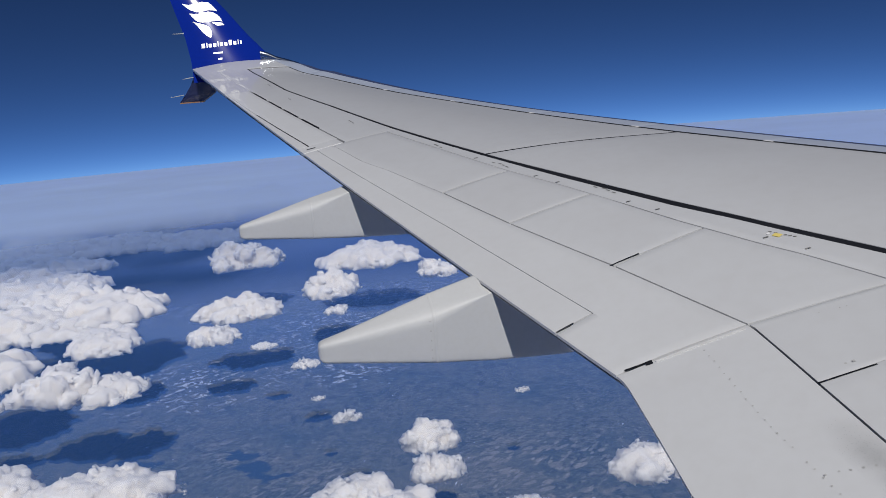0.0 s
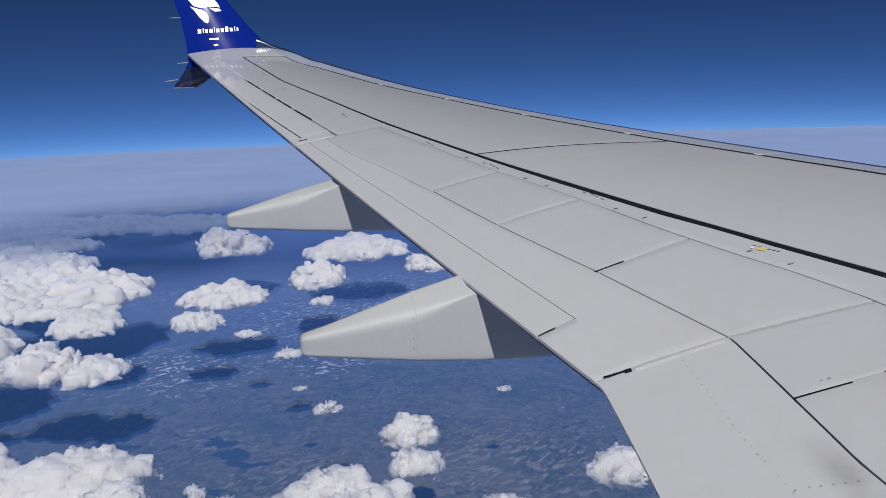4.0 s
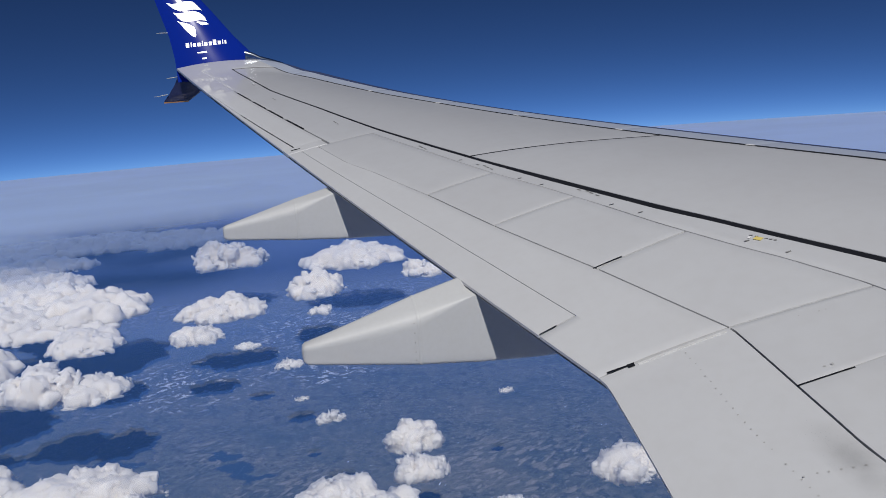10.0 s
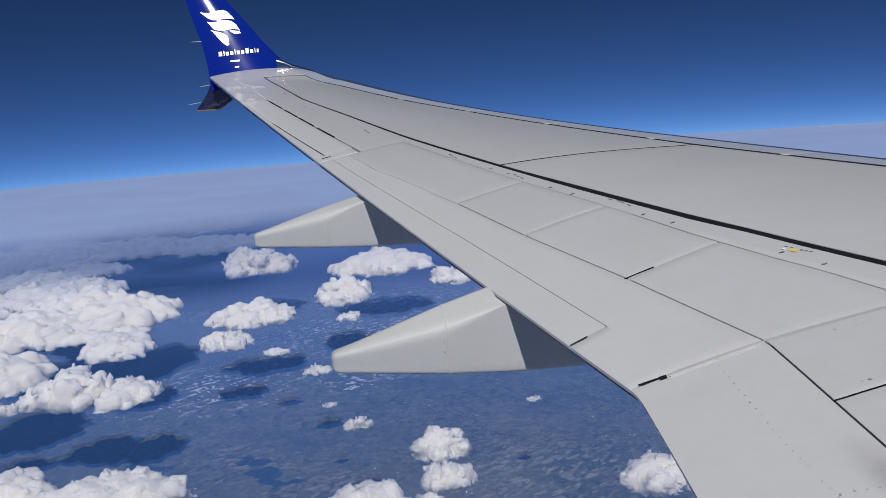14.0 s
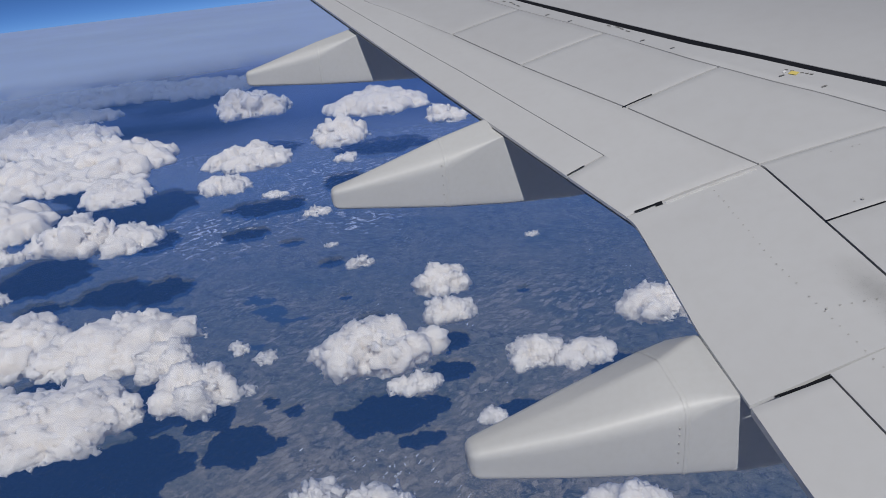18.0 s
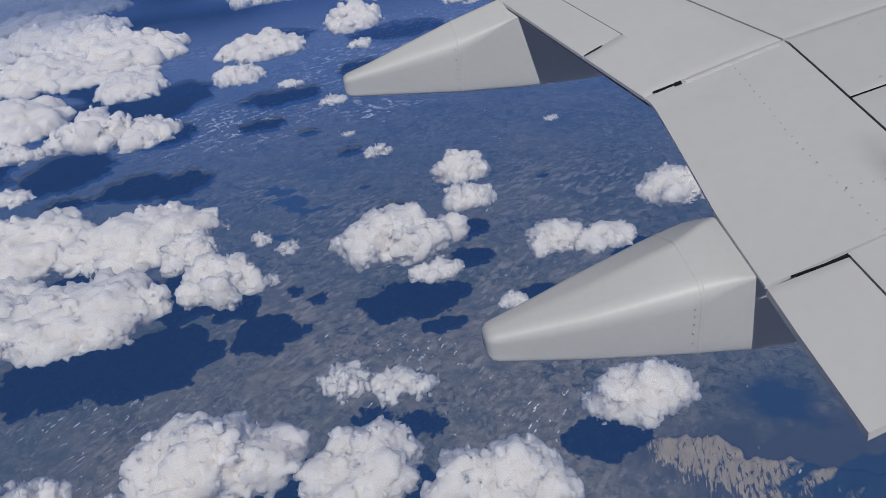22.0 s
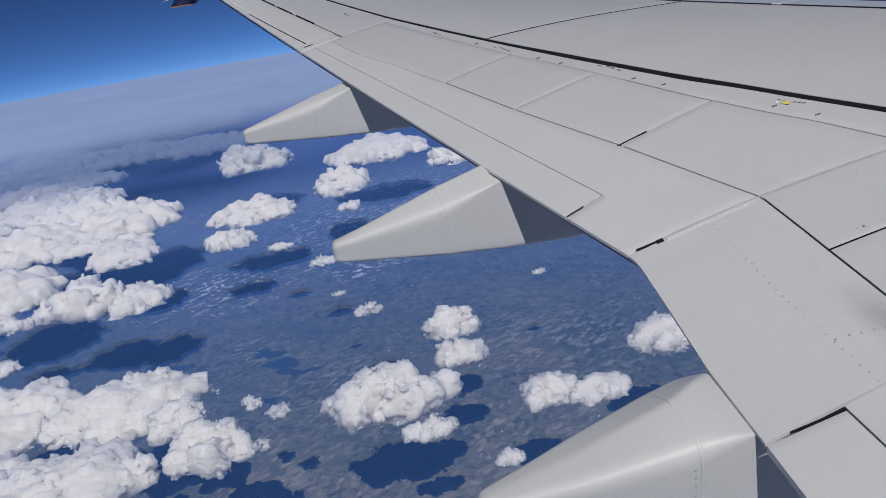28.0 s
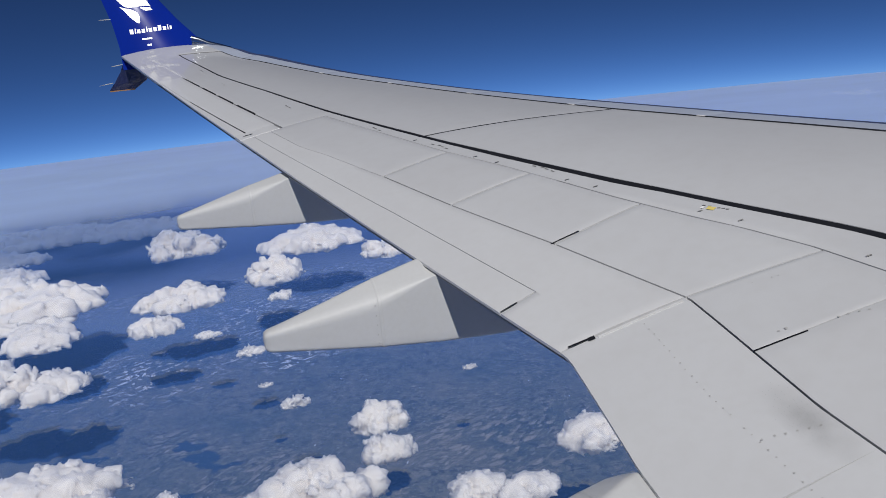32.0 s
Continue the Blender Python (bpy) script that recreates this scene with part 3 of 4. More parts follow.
rivets("fastener_row", row((2.80, 4.11), (3.2, 4.00), 12, 0.5), 0.0045, M_RIVET, wing)
rivets("fastener_row", row((2.66, 3.64), (3.1, 3.50), 10, 0.4), 0.007, M_RIVET, wing)
rivets("fastener_row", row((2.15, 3.07), (2.38, 2.98), 6, 0.1) + row((2.12, 2.55), (2.40, 2.50), 6, 0.1), 0.006, M_RIVET, wing)
patch("fastener_head", 2.14, 3.065, 0.010, 0.010, M_RIVET, wing, lift=0.006)
patch("fastener_head", 2.70, 3.63, 0.016, 0.014, M_RIVET, wing, lift=0.006)


def bolts(ring, x, zs, parent):
    for z in zs:
        near = sorted((p[2], p[1]) for p in ring(x) if p[1] < sum(q[1] for q in ring(x)) / len(ring(x)))
        y = float(np.interp(z, *zip(*near)))
        bm_v = [(x + 0.0048 * math.cos(k * math.pi / 4), y - 0.003, z + 0.0048 * math.sin(k * math.pi / 4)) for k in range(8)]
        back = [(p[0], y + 0.006, p[2]) for p in bm_v]
        under(loft("bolt", [back, bm_v], M_RIVET), parent)


bolts(ring1, 0.925, (-1.46, -1.53, -1.60, -1.67, -1.73), f1)
bolts(ring3, 1.362, (-2.03, -2.065, -2.11, -2.16, -2.215), f3)

# ---- ground ----
GROUND, CLOUD_BASE = -218.0, -164.0
LATTICE = np.random.default_rng(5).random((32, 32, 32))


def value_noise(p):
    """Smooth noise from nought to one at points p, an array of rows of x, y, z."""
    i = np.floor(p).astype(int)
    f = p - i
    f = f * f * (3 - 2 * f)
    i &= 31
    j = (i + 1) & 31
    x0, y0, z0 = i.T
    x1, y1, z1 = j.T
    fx, fy, fz = f.T
    a = LATTICE[x0, y0, z0] * (1 - fx) + LATTICE[x1, y0, z0] * fx
    b = LATTICE[x0, y1, z0] * (1 - fx) + LATTICE[x1, y1, z0] * fx
    c = LATTICE[x0, y0, z1] * (1 - fx) + LATTICE[x1, y0, z1] * fx
    d = LATTICE[x0, y1, z1] * (1 - fx) + LATTICE[x1, y1, z1] * fx
    return (a * (1 - fy) + b * fy) * (1 - fz) + (c * (1 - fy) + d * fy) * fz


def hills(p, octaves=5, gain=0.5):
    """Fractal noise about nought at points p."""
    out, amount = np.zeros(len(p)), 1.0
    for k in range(octaves):
        out += amount * (value_noise(p * 2.03 ** k + 7.3 * k) - 0.5)
        amount *= gain
    return out


def land_material():
    m = bpy.data.materials.new("highland")
    m.use_nodes = True
    n, l = m.node_tree.nodes, m.node_tree.links
    p = n["Principled BSDF"]
    p.inputs["Roughness"].default_value, p.inputs["Specular IOR Level"].default_value = 0.95, 0.1
    geo = n.new("ShaderNodeNewGeometry")

    def mapped(stretch, turn, warp=0.0):
        mp = n.new("ShaderNodeMapping")
        mp.vector_type = "TEXTURE"
        mp.inputs["Scale"].default_value, mp.inputs["Rotation"].default_value = [1 / k for k in stretch], (0, 0, turn)
        l.new(geo.outputs["Position"], mp.inputs["Vector"])
        if not warp:
            return mp.outputs[0]
        t = n.new("ShaderNodeTexNoise")
        t.inputs["Scale"].default_value, t.inputs["Detail"].default_value = 0.07, 4
        l.new(geo.outputs["Position"], t.inputs["Vector"])
        add = n.new("ShaderNodeVectorMath")
        add.operation = "MULTIPLY_ADD"
        l.new(t.outputs["Color"], add.inputs[0])
        add.inputs[1].default_value = (warp, warp, 0)
        l.new(mp.outputs[0], add.inputs[2])
        return add.outputs[0]

    def ramp(value, lo, hi):
        r = n.new("ShaderNodeMapRange")
        r.inputs["From Min"].default_value, r.inputs["From Max"].default_value = lo, hi
        l.new(value, r.inputs["Value"])
        return r.outputs[0]

    def tex(scale, detail, lo, hi, distort=0.0, rough=0.6, stretch=(1, 1, 1), turn=0.0):
        t = n.new("ShaderNodeTexNoise")
        t.inputs["Scale"].default_value, t.inputs["Detail"].default_value = scale, detail
        t.inputs["Distortion"].default_value, t.inputs["Roughness"].default_value = distort, rough
        l.new(mapped(stretch, turn), t.inputs["Vector"])
        return ramp(t.outputs["Fac"], lo, hi)

    def blend(fac, a, b):
        x = n.new("ShaderNodeMix")
        x.data_type = "RGBA"
        l.new(fac, x.inputs["Factor"])
        for key, v in (("A", a), ("B", b)):
            if isinstance(v, tuple):
                x.inputs[key].default_value = (*v, 1)
            else:
                l.new(v, x.inputs[key])
        return x.outputs["Result"]

    def math_of(kind, a, b):
        x = n.new("ShaderNodeMath")
        x.operation = kind
        for slot, v in ((0, a), (1, b)):
            if isinstance(v, float):
                x.inputs[slot].default_value = v
            else:
                l.new(v, x.inputs[slot])
        return x.outputs[0]

    def times(a, b):
        return math_of("MULTIPLY", a, b)

    def most(*fs):
        out = fs[0]
        for f in fs[1:]:
            out = math_of("MAXIMUM", out, f)
        return out

    def cells(scale, stretch, turn, warp):
        v = n.new("ShaderNodeTexVoronoi")
        v.voronoi_dimensions = "2D"
        v.inputs["Scale"].default_value = scale
        l.new(mapped(stretch, turn, warp), v.inputs["Vector"])
        split = n.new("ShaderNodeSeparateColor")
        l.new(v.outputs["Color"], split.inputs[0])
        return v.outputs["Distance"], split.outputs[0], split.outputs[1]

    def patches(scale, stretch, turn, share, warp=3.0):
        """Angular plots of land, a share of all cells."""
        d, pick, tone = cells(scale, stretch, turn, warp)
        return times(ramp(pick, 1 - share, 1 - share + 0.02), ramp(d, 0.62, 0.5)), tone

    def streaks(scale, stretch, turn, share, width, warp=5.0):
        """Short dashes of snow left in gullies."""
        d, pick, tone = cells(scale, stretch, turn, warp)
        bits = tex(0.9, 5, 0.40, 0.52)
        return times(bits, times(ramp(pick, 1 - share, 1 - share + 0.02), ramp(math_of("ADD", d, times(tone, 0.08)), width + 0.04, width)))

    rag = tex(0.05, 6, 0.3, 0.7)

    def zone(cx, cy, r0, r1):
        """One near a place on the land, falling to nought between the two radii, with a ragged rim."""
        off = n.new("ShaderNodeVectorMath")
        off.operation = "SUBTRACT"
        l.new(geo.outputs["Position"], off.inputs[0])
        off.inputs[1].default_value = (cx, cy, GROUND)
        ln = n.new("ShaderNodeVectorMath")
        ln.operation = "LENGTH"
        l.new(off.outputs[0], ln.inputs[0])
        x = n.new("ShaderNodeMath")
        x.operation = "MULTIPLY_ADD"
        l.new(rag, x.inputs[0])
        x.inputs[1].default_value = (r1 - r0) * 1.2
        l.new(ln.outputs["Value"], x.inputs[2])
        return ramp(x.outputs[0], r1 + 0.6 * (r1 - r0), r0 + 0.6 * (r1 - r0))

    base = blend(tex(0.012, 8, 0.40, 0.60), (0.062, 0.080, 0.060), (0.118, 0.124, 0.092))
    base = blend(tex(0.13, 10, 0.46, 0.64, 0.3, 0.78, (1, 0.9, 1), -0.3), base, (0.168, 0.164, 0.122))
    plain = most(zone(-25, 335, 30, 75), zone(45, 320, 25, 70), zone(85, 275, 25, 60), zone(50, 255, 20, 50), zone(-100, 275, 25, 60), zone(75, 212, 10, 30))
    earth = blend(tex(0.14, 10, 0.42, 0.62, 0.6, 0.78, (0.9, 1, 1), 0.9), (0.102, 0.106, 0.080), (0.25, 0.225, 0.165))
    base = blend(plain, base, earth)
    mottle = tex(0.40, 9, 0.52, 0.62, 0.8, 0.75, (0.85, 1, 1), 0.3)
    base = blend(times(mottle, tex(0.02, 4, 0.36, 0.56)), base, (0.29, 0.255, 0.19))
    moss = tex(0.16, 10, 0.51, 0.58, 0.8, 0.78, (0.8, 1, 1), 1.6)
    base = blend(times(moss, tex(0.017, 4, 0.35, 0.6)), base, (0.042, 0.052, 0.038))
    # farmed and rocky plots
    lit = most(zone(-52, 558, 16, 40), zone(138, 476, 30, 70), zone(0, 480, 20, 60), zone(80, 365, 25, 70), zone(-50, 400, 20, 50), zone(40, 420, 15, 50), zone(-20, 330, 20, 45))
    plot, tone = patches(0.24, (0.45, 1, 1), 0.35, 0.24, 5.0)
    base = blend(times(times(plot, lit), ramp(tone, -0.2, 1.0)), base, (0.27, 0.25, 0.20))
    plot, tone = patches(0.42, (0.45, 1, 1), 0.8, 0.22)
    base = blend(times(times(plot, most(lit, plain)), ramp(tone, -0.3, 1.4)), base, (0.32, 0.29, 0.23))
    # bare tan crests of the range; its dark gullies have shade in the colour
    crest = n.new("ShaderNodeAttribute")
    crest.attribute_name = "crest"
    base = blend(zone(135, 195, 35, 70), base, (0.062, 0.064, 0.050))
    ribs = math_of("ADD", tex(0.75, 7, 0.30, 0.70, 0.5, 0.62, (0.24, 1, 1), 1.2), crest.outputs["Fac"])
    base = blend(times(ramp(ribs, 0.98, 1.12), ramp(crest.outputs["Fac"], 0.02, 0.2)), base, (0.38, 0.32, 0.21))
    # scattered water, and one spot by the range with valley shade coloured in
    water_and_shade = most(tex(0.006, 6, 0.63, 0.64, 0.3), zone(150, 246, 8, 24))
    base = blend(water_and_shade, base, (0.020, 0.040, 0.062))
    near = most(zone(-100, 265, 15, 60), zone(18, 318, 8, 45), zone(-120, 330, 5, 45), zone(60, 270, 4, 25))
    mid = most(zone(-82, 745, 20, 90), zone(80, 880, 40, 150), zone(-136, 1083, 30, 120), zone(-24, 1110, 40, 140), zone(-85, 1439, 40, 200), zone(190, 1050, 40, 200), zone(40, 720, 10, 50))
    snow = times(streaks(0.30, (0.26, 1.1, 1), 0.85, 0.36, 0.13), near)
    snow = most(snow, times(streaks(0.40, (0.35, 1.0, 1), 1.5, 0.14, 0.14, 3.0), near))
    snow = most(snow, times(streaks(0.14, (0.35, 0.8, 1), 0.5, 0.85, 0.22, 12.0), mid))
    snow = most(snow, times(streaks(0.18, (0.4, 0.8, 1), 1.9, 0.6, 0.22, 12.0), mid))
    snow = most(snow, times(streaks(0.25, (0.35, 1.0, 1), 0.9, 0.03, 0.10), tex(0.02, 3, 0.45, 0.5)))
    base = blend(snow, base, (0.88, 0.88, 0.88))
    l.new(base, p.inputs["Base Color"])
    b = n.new("ShaderNodeBump")
    b.inputs["Strength"].default_value, b.inputs["Distance"].default_value = 0.3, 1.0
    l.new(tex(0.16, 10, 0.2, 0.8, 0.0, 0.65), b.inputs["Height"])
    l.new(b.outputs[0], p.inputs["Normal"])
    return m


M_LAND = land_material()
radii = np.concatenate([np.geomspace(30, 170, 12), np.geomspace(174, 1100, 330), np.geomspace(1140, 4930, 40)])
angles = np.radians(np.concatenate([np.linspace(42, 114, 420, endpoint=False), np.linspace(114, 402, 150, endpoint=False)]))
SEG = len(angles)
rr, aa = np.meshgrid(radii, angles, indexing="ij")
gx, gy = (rr * np.cos(aa)).ravel(), (rr * np.sin(aa)).ravel()
flat = np.stack([gx, gy, 0 * gx], 1)
height = 2.6 * hills(flat * 0.011 + 3.1, 6) * np.clip(1 - np.hypot(gx, gy) / 2200, 0, 1)
# a range whose flank is cut by gullies, running towards the near side
tx, ty = gx * 0.87 - gy * 0.49, gx * 0.49 + gy * 0.87
wob = 22 * hills(np.stack([gx * 0.03, gy * 0.03, 0 * gx + 9], 1), 3)
gully = 1 - np.abs(2 * value_noise(np.stack([(tx + wob) * 0.34, ty * 0.07, 0 * gx + 4], 1)) - 1)
gully = 0.65 * gully + 0.35 * (1 - np.abs(2 * value_noise(np.stack([(tx + wob) * 0.75, ty * 0.17, 0 * gx + 8], 1)) - 1))
edge = gy - 221 + 0.18 * (gx - 130) + 40 * hills(np.stack([gx * 0.025, gy * 0.025, 0 * gx], 1), 4)
flank = np.clip((gx - 92 - 30 * hills(np.stack([gx * 0.04, gy * 0.04, 0 * gx + 2], 1), 4)) / 14, 0, 1) * np.clip(-edge / 3, 0, 1) * np.clip((edge + 75) / 40, 0, 1) * np.clip((260 - gx) / 30, 0, 1)
crest = flank * np.clip(0.80 - 0.012 * np.clip(-edge - 3, 0, 60), 0, 1)
height += flank * (2.0 * gully + 1.6)
# the land rises a little towards the horizon
far = np.clip((np.hypot(gx, gy) - 2200) / 2700, 0, 1)
height += 16 * far
coords = np.stack([gx, gy, GROUND + height], 1)
ring_, seg_ = np.meshgrid(np.arange(len(radii) - 1), np.arange(SEG), indexing="ij")
q0 = (ring_ * SEG + seg_).ravel()
q1 = (ring_ * SEG + (seg_ + 1) % SEG).ravel()
def skin_of(field, origin, step):
    """The surface where a field sampled on a grid crosses nought (surface nets): vertices and quads."""
    inside = field > 0
    nx, ny, nz = (k - 1 for k in field.shape)
    total, count = np.zeros((nx, ny, nz, 3)), np.zeros((nx, ny, nz))
    corner = [(i, j, k) for i in (0, 1) for j in (0, 1) for k in (0, 1)]
    cut = lambda arr, c: arr[c[0]:c[0] + nx, c[1]:c[1] + ny, c[2]:c[2] + nz]
    for a in corner:
        for axis in range(3):
            if a[axis]:
                continue
            b = tuple(v + (k == axis) for k, v in enumerate(a))
            fa, fb = cut(field, a), cut(field, b)
            hit = cut(inside, a) != cut(inside, b)
            w = np.where(hit, fa / np.where(hit, fa - fb, 1), 0)
            for k in range(3):
                total[..., k] += np.where(hit, a[k] + (w if k == axis else 0), 0)
            count += hit
    live = count > 0
    index = np.full((nx, ny, nz), -1)
    index[live] = np.arange(live.sum())
    cells = np.argwhere(live)
    verts = (cells + total[live] / count[live][:, None]) * step + origin
    quads = []
    for axis in range(3):
        o1, o2 = [np.eye(3, dtype=int)[k] for k in ((axis + 1) % 3, (axis + 2) % 3)]
        low = [slice(0, None)] * 3
        high = [slice(0, None)] * 3
        low[axis], high[axis] = slice(0, -1), slice(1, None)
        flip = np.argwhere(inside[tuple(low)] != inside[tuple(high)])
        ok = np.ones(len(flip), bool)
        for k in ((axis + 1) % 3, (axis + 2) % 3):
            ok &= (flip[:, k] > 0) & (flip[:, k] < field.shape[k] - 1)
        flip = flip[ok]
        if not len(flip):
            continue
        ring = [flip - o1 - o2, flip - o2, flip, flip - o1]
        q = np.stack([index[tuple(r.T)] for r in ring], 1)
        back = ~inside[tuple(flip.T)]
        q[back] = q[back][:, ::-1]
        quads.append(q)
    q = np.concatenate(quads)
    return verts, q[(q >= 0).all(1)]


def skin_object(name, verts, quads, mat):
    me = bpy.data.meshes.new(name)
    me.vertices.add(len(verts))
    me.loops.add(quads.size)
    me.polygons.add(len(quads))
    me.vertices.foreach_set("co", np.ascontiguousarray(verts, dtype=np.float32).ravel())
    me.loops.foreach_set("vertex_index", quads.astype(np.int32).ravel())
    me.polygons.foreach_set("loop_start", np.arange(0, quads.size, 4, dtype=np.int32))
    me.update(calc_edges=True)
    me.validate()
    me.shade_smooth()
    me.materials.append(mat)
    return new(name, me)


def whole(verts, quads):
    """A skin without its specks: the connected pieces of some size."""
    tag = np.arange(len(verts))
    while True:
        low = tag[quads].min(1)
        nxt = tag.copy()
        for k in range(4):
            np.minimum.at(nxt, quads[:, k], low)
        nxt = nxt[nxt]
        if (nxt == tag).all():
            break
        tag = nxt
    count = np.bincount(tag)
    keep = count[tag] >= min(60, count.max())
    index = np.cumsum(keep) - 1
    return verts[keep], index[quads[keep[quads[:, 0]]]]


ground = skin_object("ground", coords, np.stack([q0, q0 + SEG, q1 + SEG, q1], 1), M_LAND)
ground.data.attributes.new("crest", "FLOAT", "POINT").data.foreach_set("value", crest.astype(np.float32))
tagged(ground, "blue-grey and brown highland with snow streaks far below", "ground", kind="structure")


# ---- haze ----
# Airlight is put into the tint and opacity of flat see-through sheets.
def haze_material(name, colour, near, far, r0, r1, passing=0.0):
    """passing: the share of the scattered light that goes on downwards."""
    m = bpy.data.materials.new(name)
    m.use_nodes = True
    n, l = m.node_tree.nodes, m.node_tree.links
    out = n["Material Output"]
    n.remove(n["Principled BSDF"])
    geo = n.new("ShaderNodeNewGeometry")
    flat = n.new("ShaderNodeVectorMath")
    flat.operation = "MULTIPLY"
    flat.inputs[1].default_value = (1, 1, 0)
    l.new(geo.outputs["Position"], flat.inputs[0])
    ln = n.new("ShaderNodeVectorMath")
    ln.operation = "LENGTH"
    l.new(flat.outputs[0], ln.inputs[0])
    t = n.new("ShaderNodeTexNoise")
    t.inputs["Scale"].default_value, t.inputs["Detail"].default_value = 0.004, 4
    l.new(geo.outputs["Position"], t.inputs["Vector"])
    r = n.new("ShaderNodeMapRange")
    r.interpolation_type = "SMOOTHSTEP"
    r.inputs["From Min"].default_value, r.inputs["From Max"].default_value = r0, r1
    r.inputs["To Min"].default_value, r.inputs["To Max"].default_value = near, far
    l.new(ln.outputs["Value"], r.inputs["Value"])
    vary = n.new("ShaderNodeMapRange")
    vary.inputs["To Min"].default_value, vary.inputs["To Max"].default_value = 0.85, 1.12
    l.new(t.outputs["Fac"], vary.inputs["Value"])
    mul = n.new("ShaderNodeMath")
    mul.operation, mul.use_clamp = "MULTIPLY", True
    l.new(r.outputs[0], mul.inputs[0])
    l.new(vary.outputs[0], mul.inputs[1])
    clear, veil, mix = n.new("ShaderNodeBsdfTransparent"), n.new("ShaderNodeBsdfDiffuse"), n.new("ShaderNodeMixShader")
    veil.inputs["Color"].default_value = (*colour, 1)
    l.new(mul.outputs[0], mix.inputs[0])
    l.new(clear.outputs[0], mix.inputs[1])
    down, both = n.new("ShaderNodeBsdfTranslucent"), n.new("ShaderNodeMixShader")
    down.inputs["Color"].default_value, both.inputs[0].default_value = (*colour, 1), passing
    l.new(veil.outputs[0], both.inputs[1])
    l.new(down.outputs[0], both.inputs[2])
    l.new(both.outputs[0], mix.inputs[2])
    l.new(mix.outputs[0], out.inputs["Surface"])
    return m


def sheet(name, z, radius, mat):
    vs, fs = [(0, 0, z)], []
    for r in (radius * 0.3, radius):
        vs += [(r * math.cos(2 * math.pi * k / 180), r * math.sin(2 * math.pi * k / 180), z) for k in range(180)]
    for k in range(180):
        a, b = 1 + k, 1 + (k + 1) % 180
        fs += [(0, a, b), (a, a + 180, b + 180, b)]
    return mesh_object(name, vs, fs, mat, smooth=False)


# four tinted sheets stand in for the depth of hazy air
tagged(sheet("low_haze", GROUND + 4.5, 4200, haze_material("low_haze", (0.10, 0.27, 0.84), 0.0, 0.27, 220, 900)), "see-through sheet tinted as thin blue haze low over the land", "haze", kind="structure")
tagged(sheet("distant_haze", GROUND + 6, 4300, haze_material("distant_haze", (0.33, 0.43, 0.68), 0.0, 0.95, 750, 1450)), "see-through sheet tinted as pale haze over the far land", "haze", kind="structure")
tagged(sheet("middle_haze", CLOUD_BASE + 58, 2550, haze_material("middle_haze", (0.115, 0.32, 0.92), 0.175, 0.19, 100, 520)), "see-through sheet tinted as thin haze over the clouds", "haze", kind="structure")
tagged(sheet("high_haze", CLOUD_BASE + 63, 2490, haze_material("high_haze", (0.455, 0.60, 0.90), 0.0, 0.97, 800, 1150, 0.4)), "see-through sheet tinted as pale blue haze, denser towards the horizon", "haze", kind="structure")


# ---- fuselage skin behind the eye ----
M_HULL = material("white_hull_paint", (0.78, 0.78, 0.78), 0.3, spots=[(2, 4, 0.3, (0.72, 0.72, 0.73))], coat=0.4)
rings = [[(x, -2.05 + 1.90 * math.cos(a), -0.38 + 1.90 * math.sin(a)) for a in np.linspace(0, 2 * math.pi, 48, endpoint=False)] for x in (-9.0, 0.0, 9.0)]
tagged(loft("wall_hull", rings, M_HULL), "plain white aircraft hull skin", "wall", kind="structure")


rings = [[(x, -0.6 + 2.0 * k * math.cos(a), -2.35 + 0.85 * k * math.sin(a)) for a in np.linspace(0, 2 * math.pi, 32, endpoint=False)] for x, k in ((-2.5, 0.3), (-1.0, 0.75), (1.0, 1.0), (6.0, 1.0), (8.0, 0.7), (9.0, 0.3))]
tagged(loft("wall_belly", rings, M_HULL), "plain white belly skin at the wing root", "wall", kind="structure")


# ---- clouds ----
def cloud_material(name):
    m = bpy.data.materials.new(name)
    m.use_nodes = True
    n, l = m.node_tree.nodes, m.node_tree.links
    p = n["Principled BSDF"]
    geo = n.new("ShaderNodeNewGeometry")
    t = n.new("ShaderNodeTexNoise")
    t.inputs["Scale"].default_value, t.inputs["Detail"].default_value = 0.45, 8
    l.new(geo.outputs["Position"], t.inputs["Vector"])
    b = n.new("ShaderNodeBump")
    b.inputs["Strength"].default_value, b.inputs["Distance"].default_value = 0.10, 1.0
    l.new(t.outputs["Fac"], b.inputs["Height"])
    u = n.new("ShaderNodeTexNoise")
    u.inputs["Scale"].default_value, u.inputs["Detail"].default_value = 0.08, 4
    l.new(geo.outputs["Position"], u.inputs["Vector"])
    mix = n.new("ShaderNodeMix")
    mix.data_type = "RGBA"
    mix.inputs["A"].default_value, mix.inputs["B"].default_value = (0.78, 0.74, 0.67, 1), (0.865, 0.82, 0.745, 1)
    l.new(u.outputs["Fac"], mix.inputs["Factor"])
    l.new(mix.outputs["Result"], p.inputs["Base Color"])
    p.inputs["Roughness"].default_value, p.inputs["Specular IOR Level"].default_value = 1.0, 0.0
    p.inputs["Subsurface Weight"].default_value, p.inputs["Subsurface Scale"].default_value = 1.0, 8.0
    p.inputs["Subsurface Radius"].default_value = (1.0, 1.0, 1.0)
    l.new(b.outputs[0], p.inputs["Normal"])
    return m


M_CLOUD = cloud_material("cumulus")


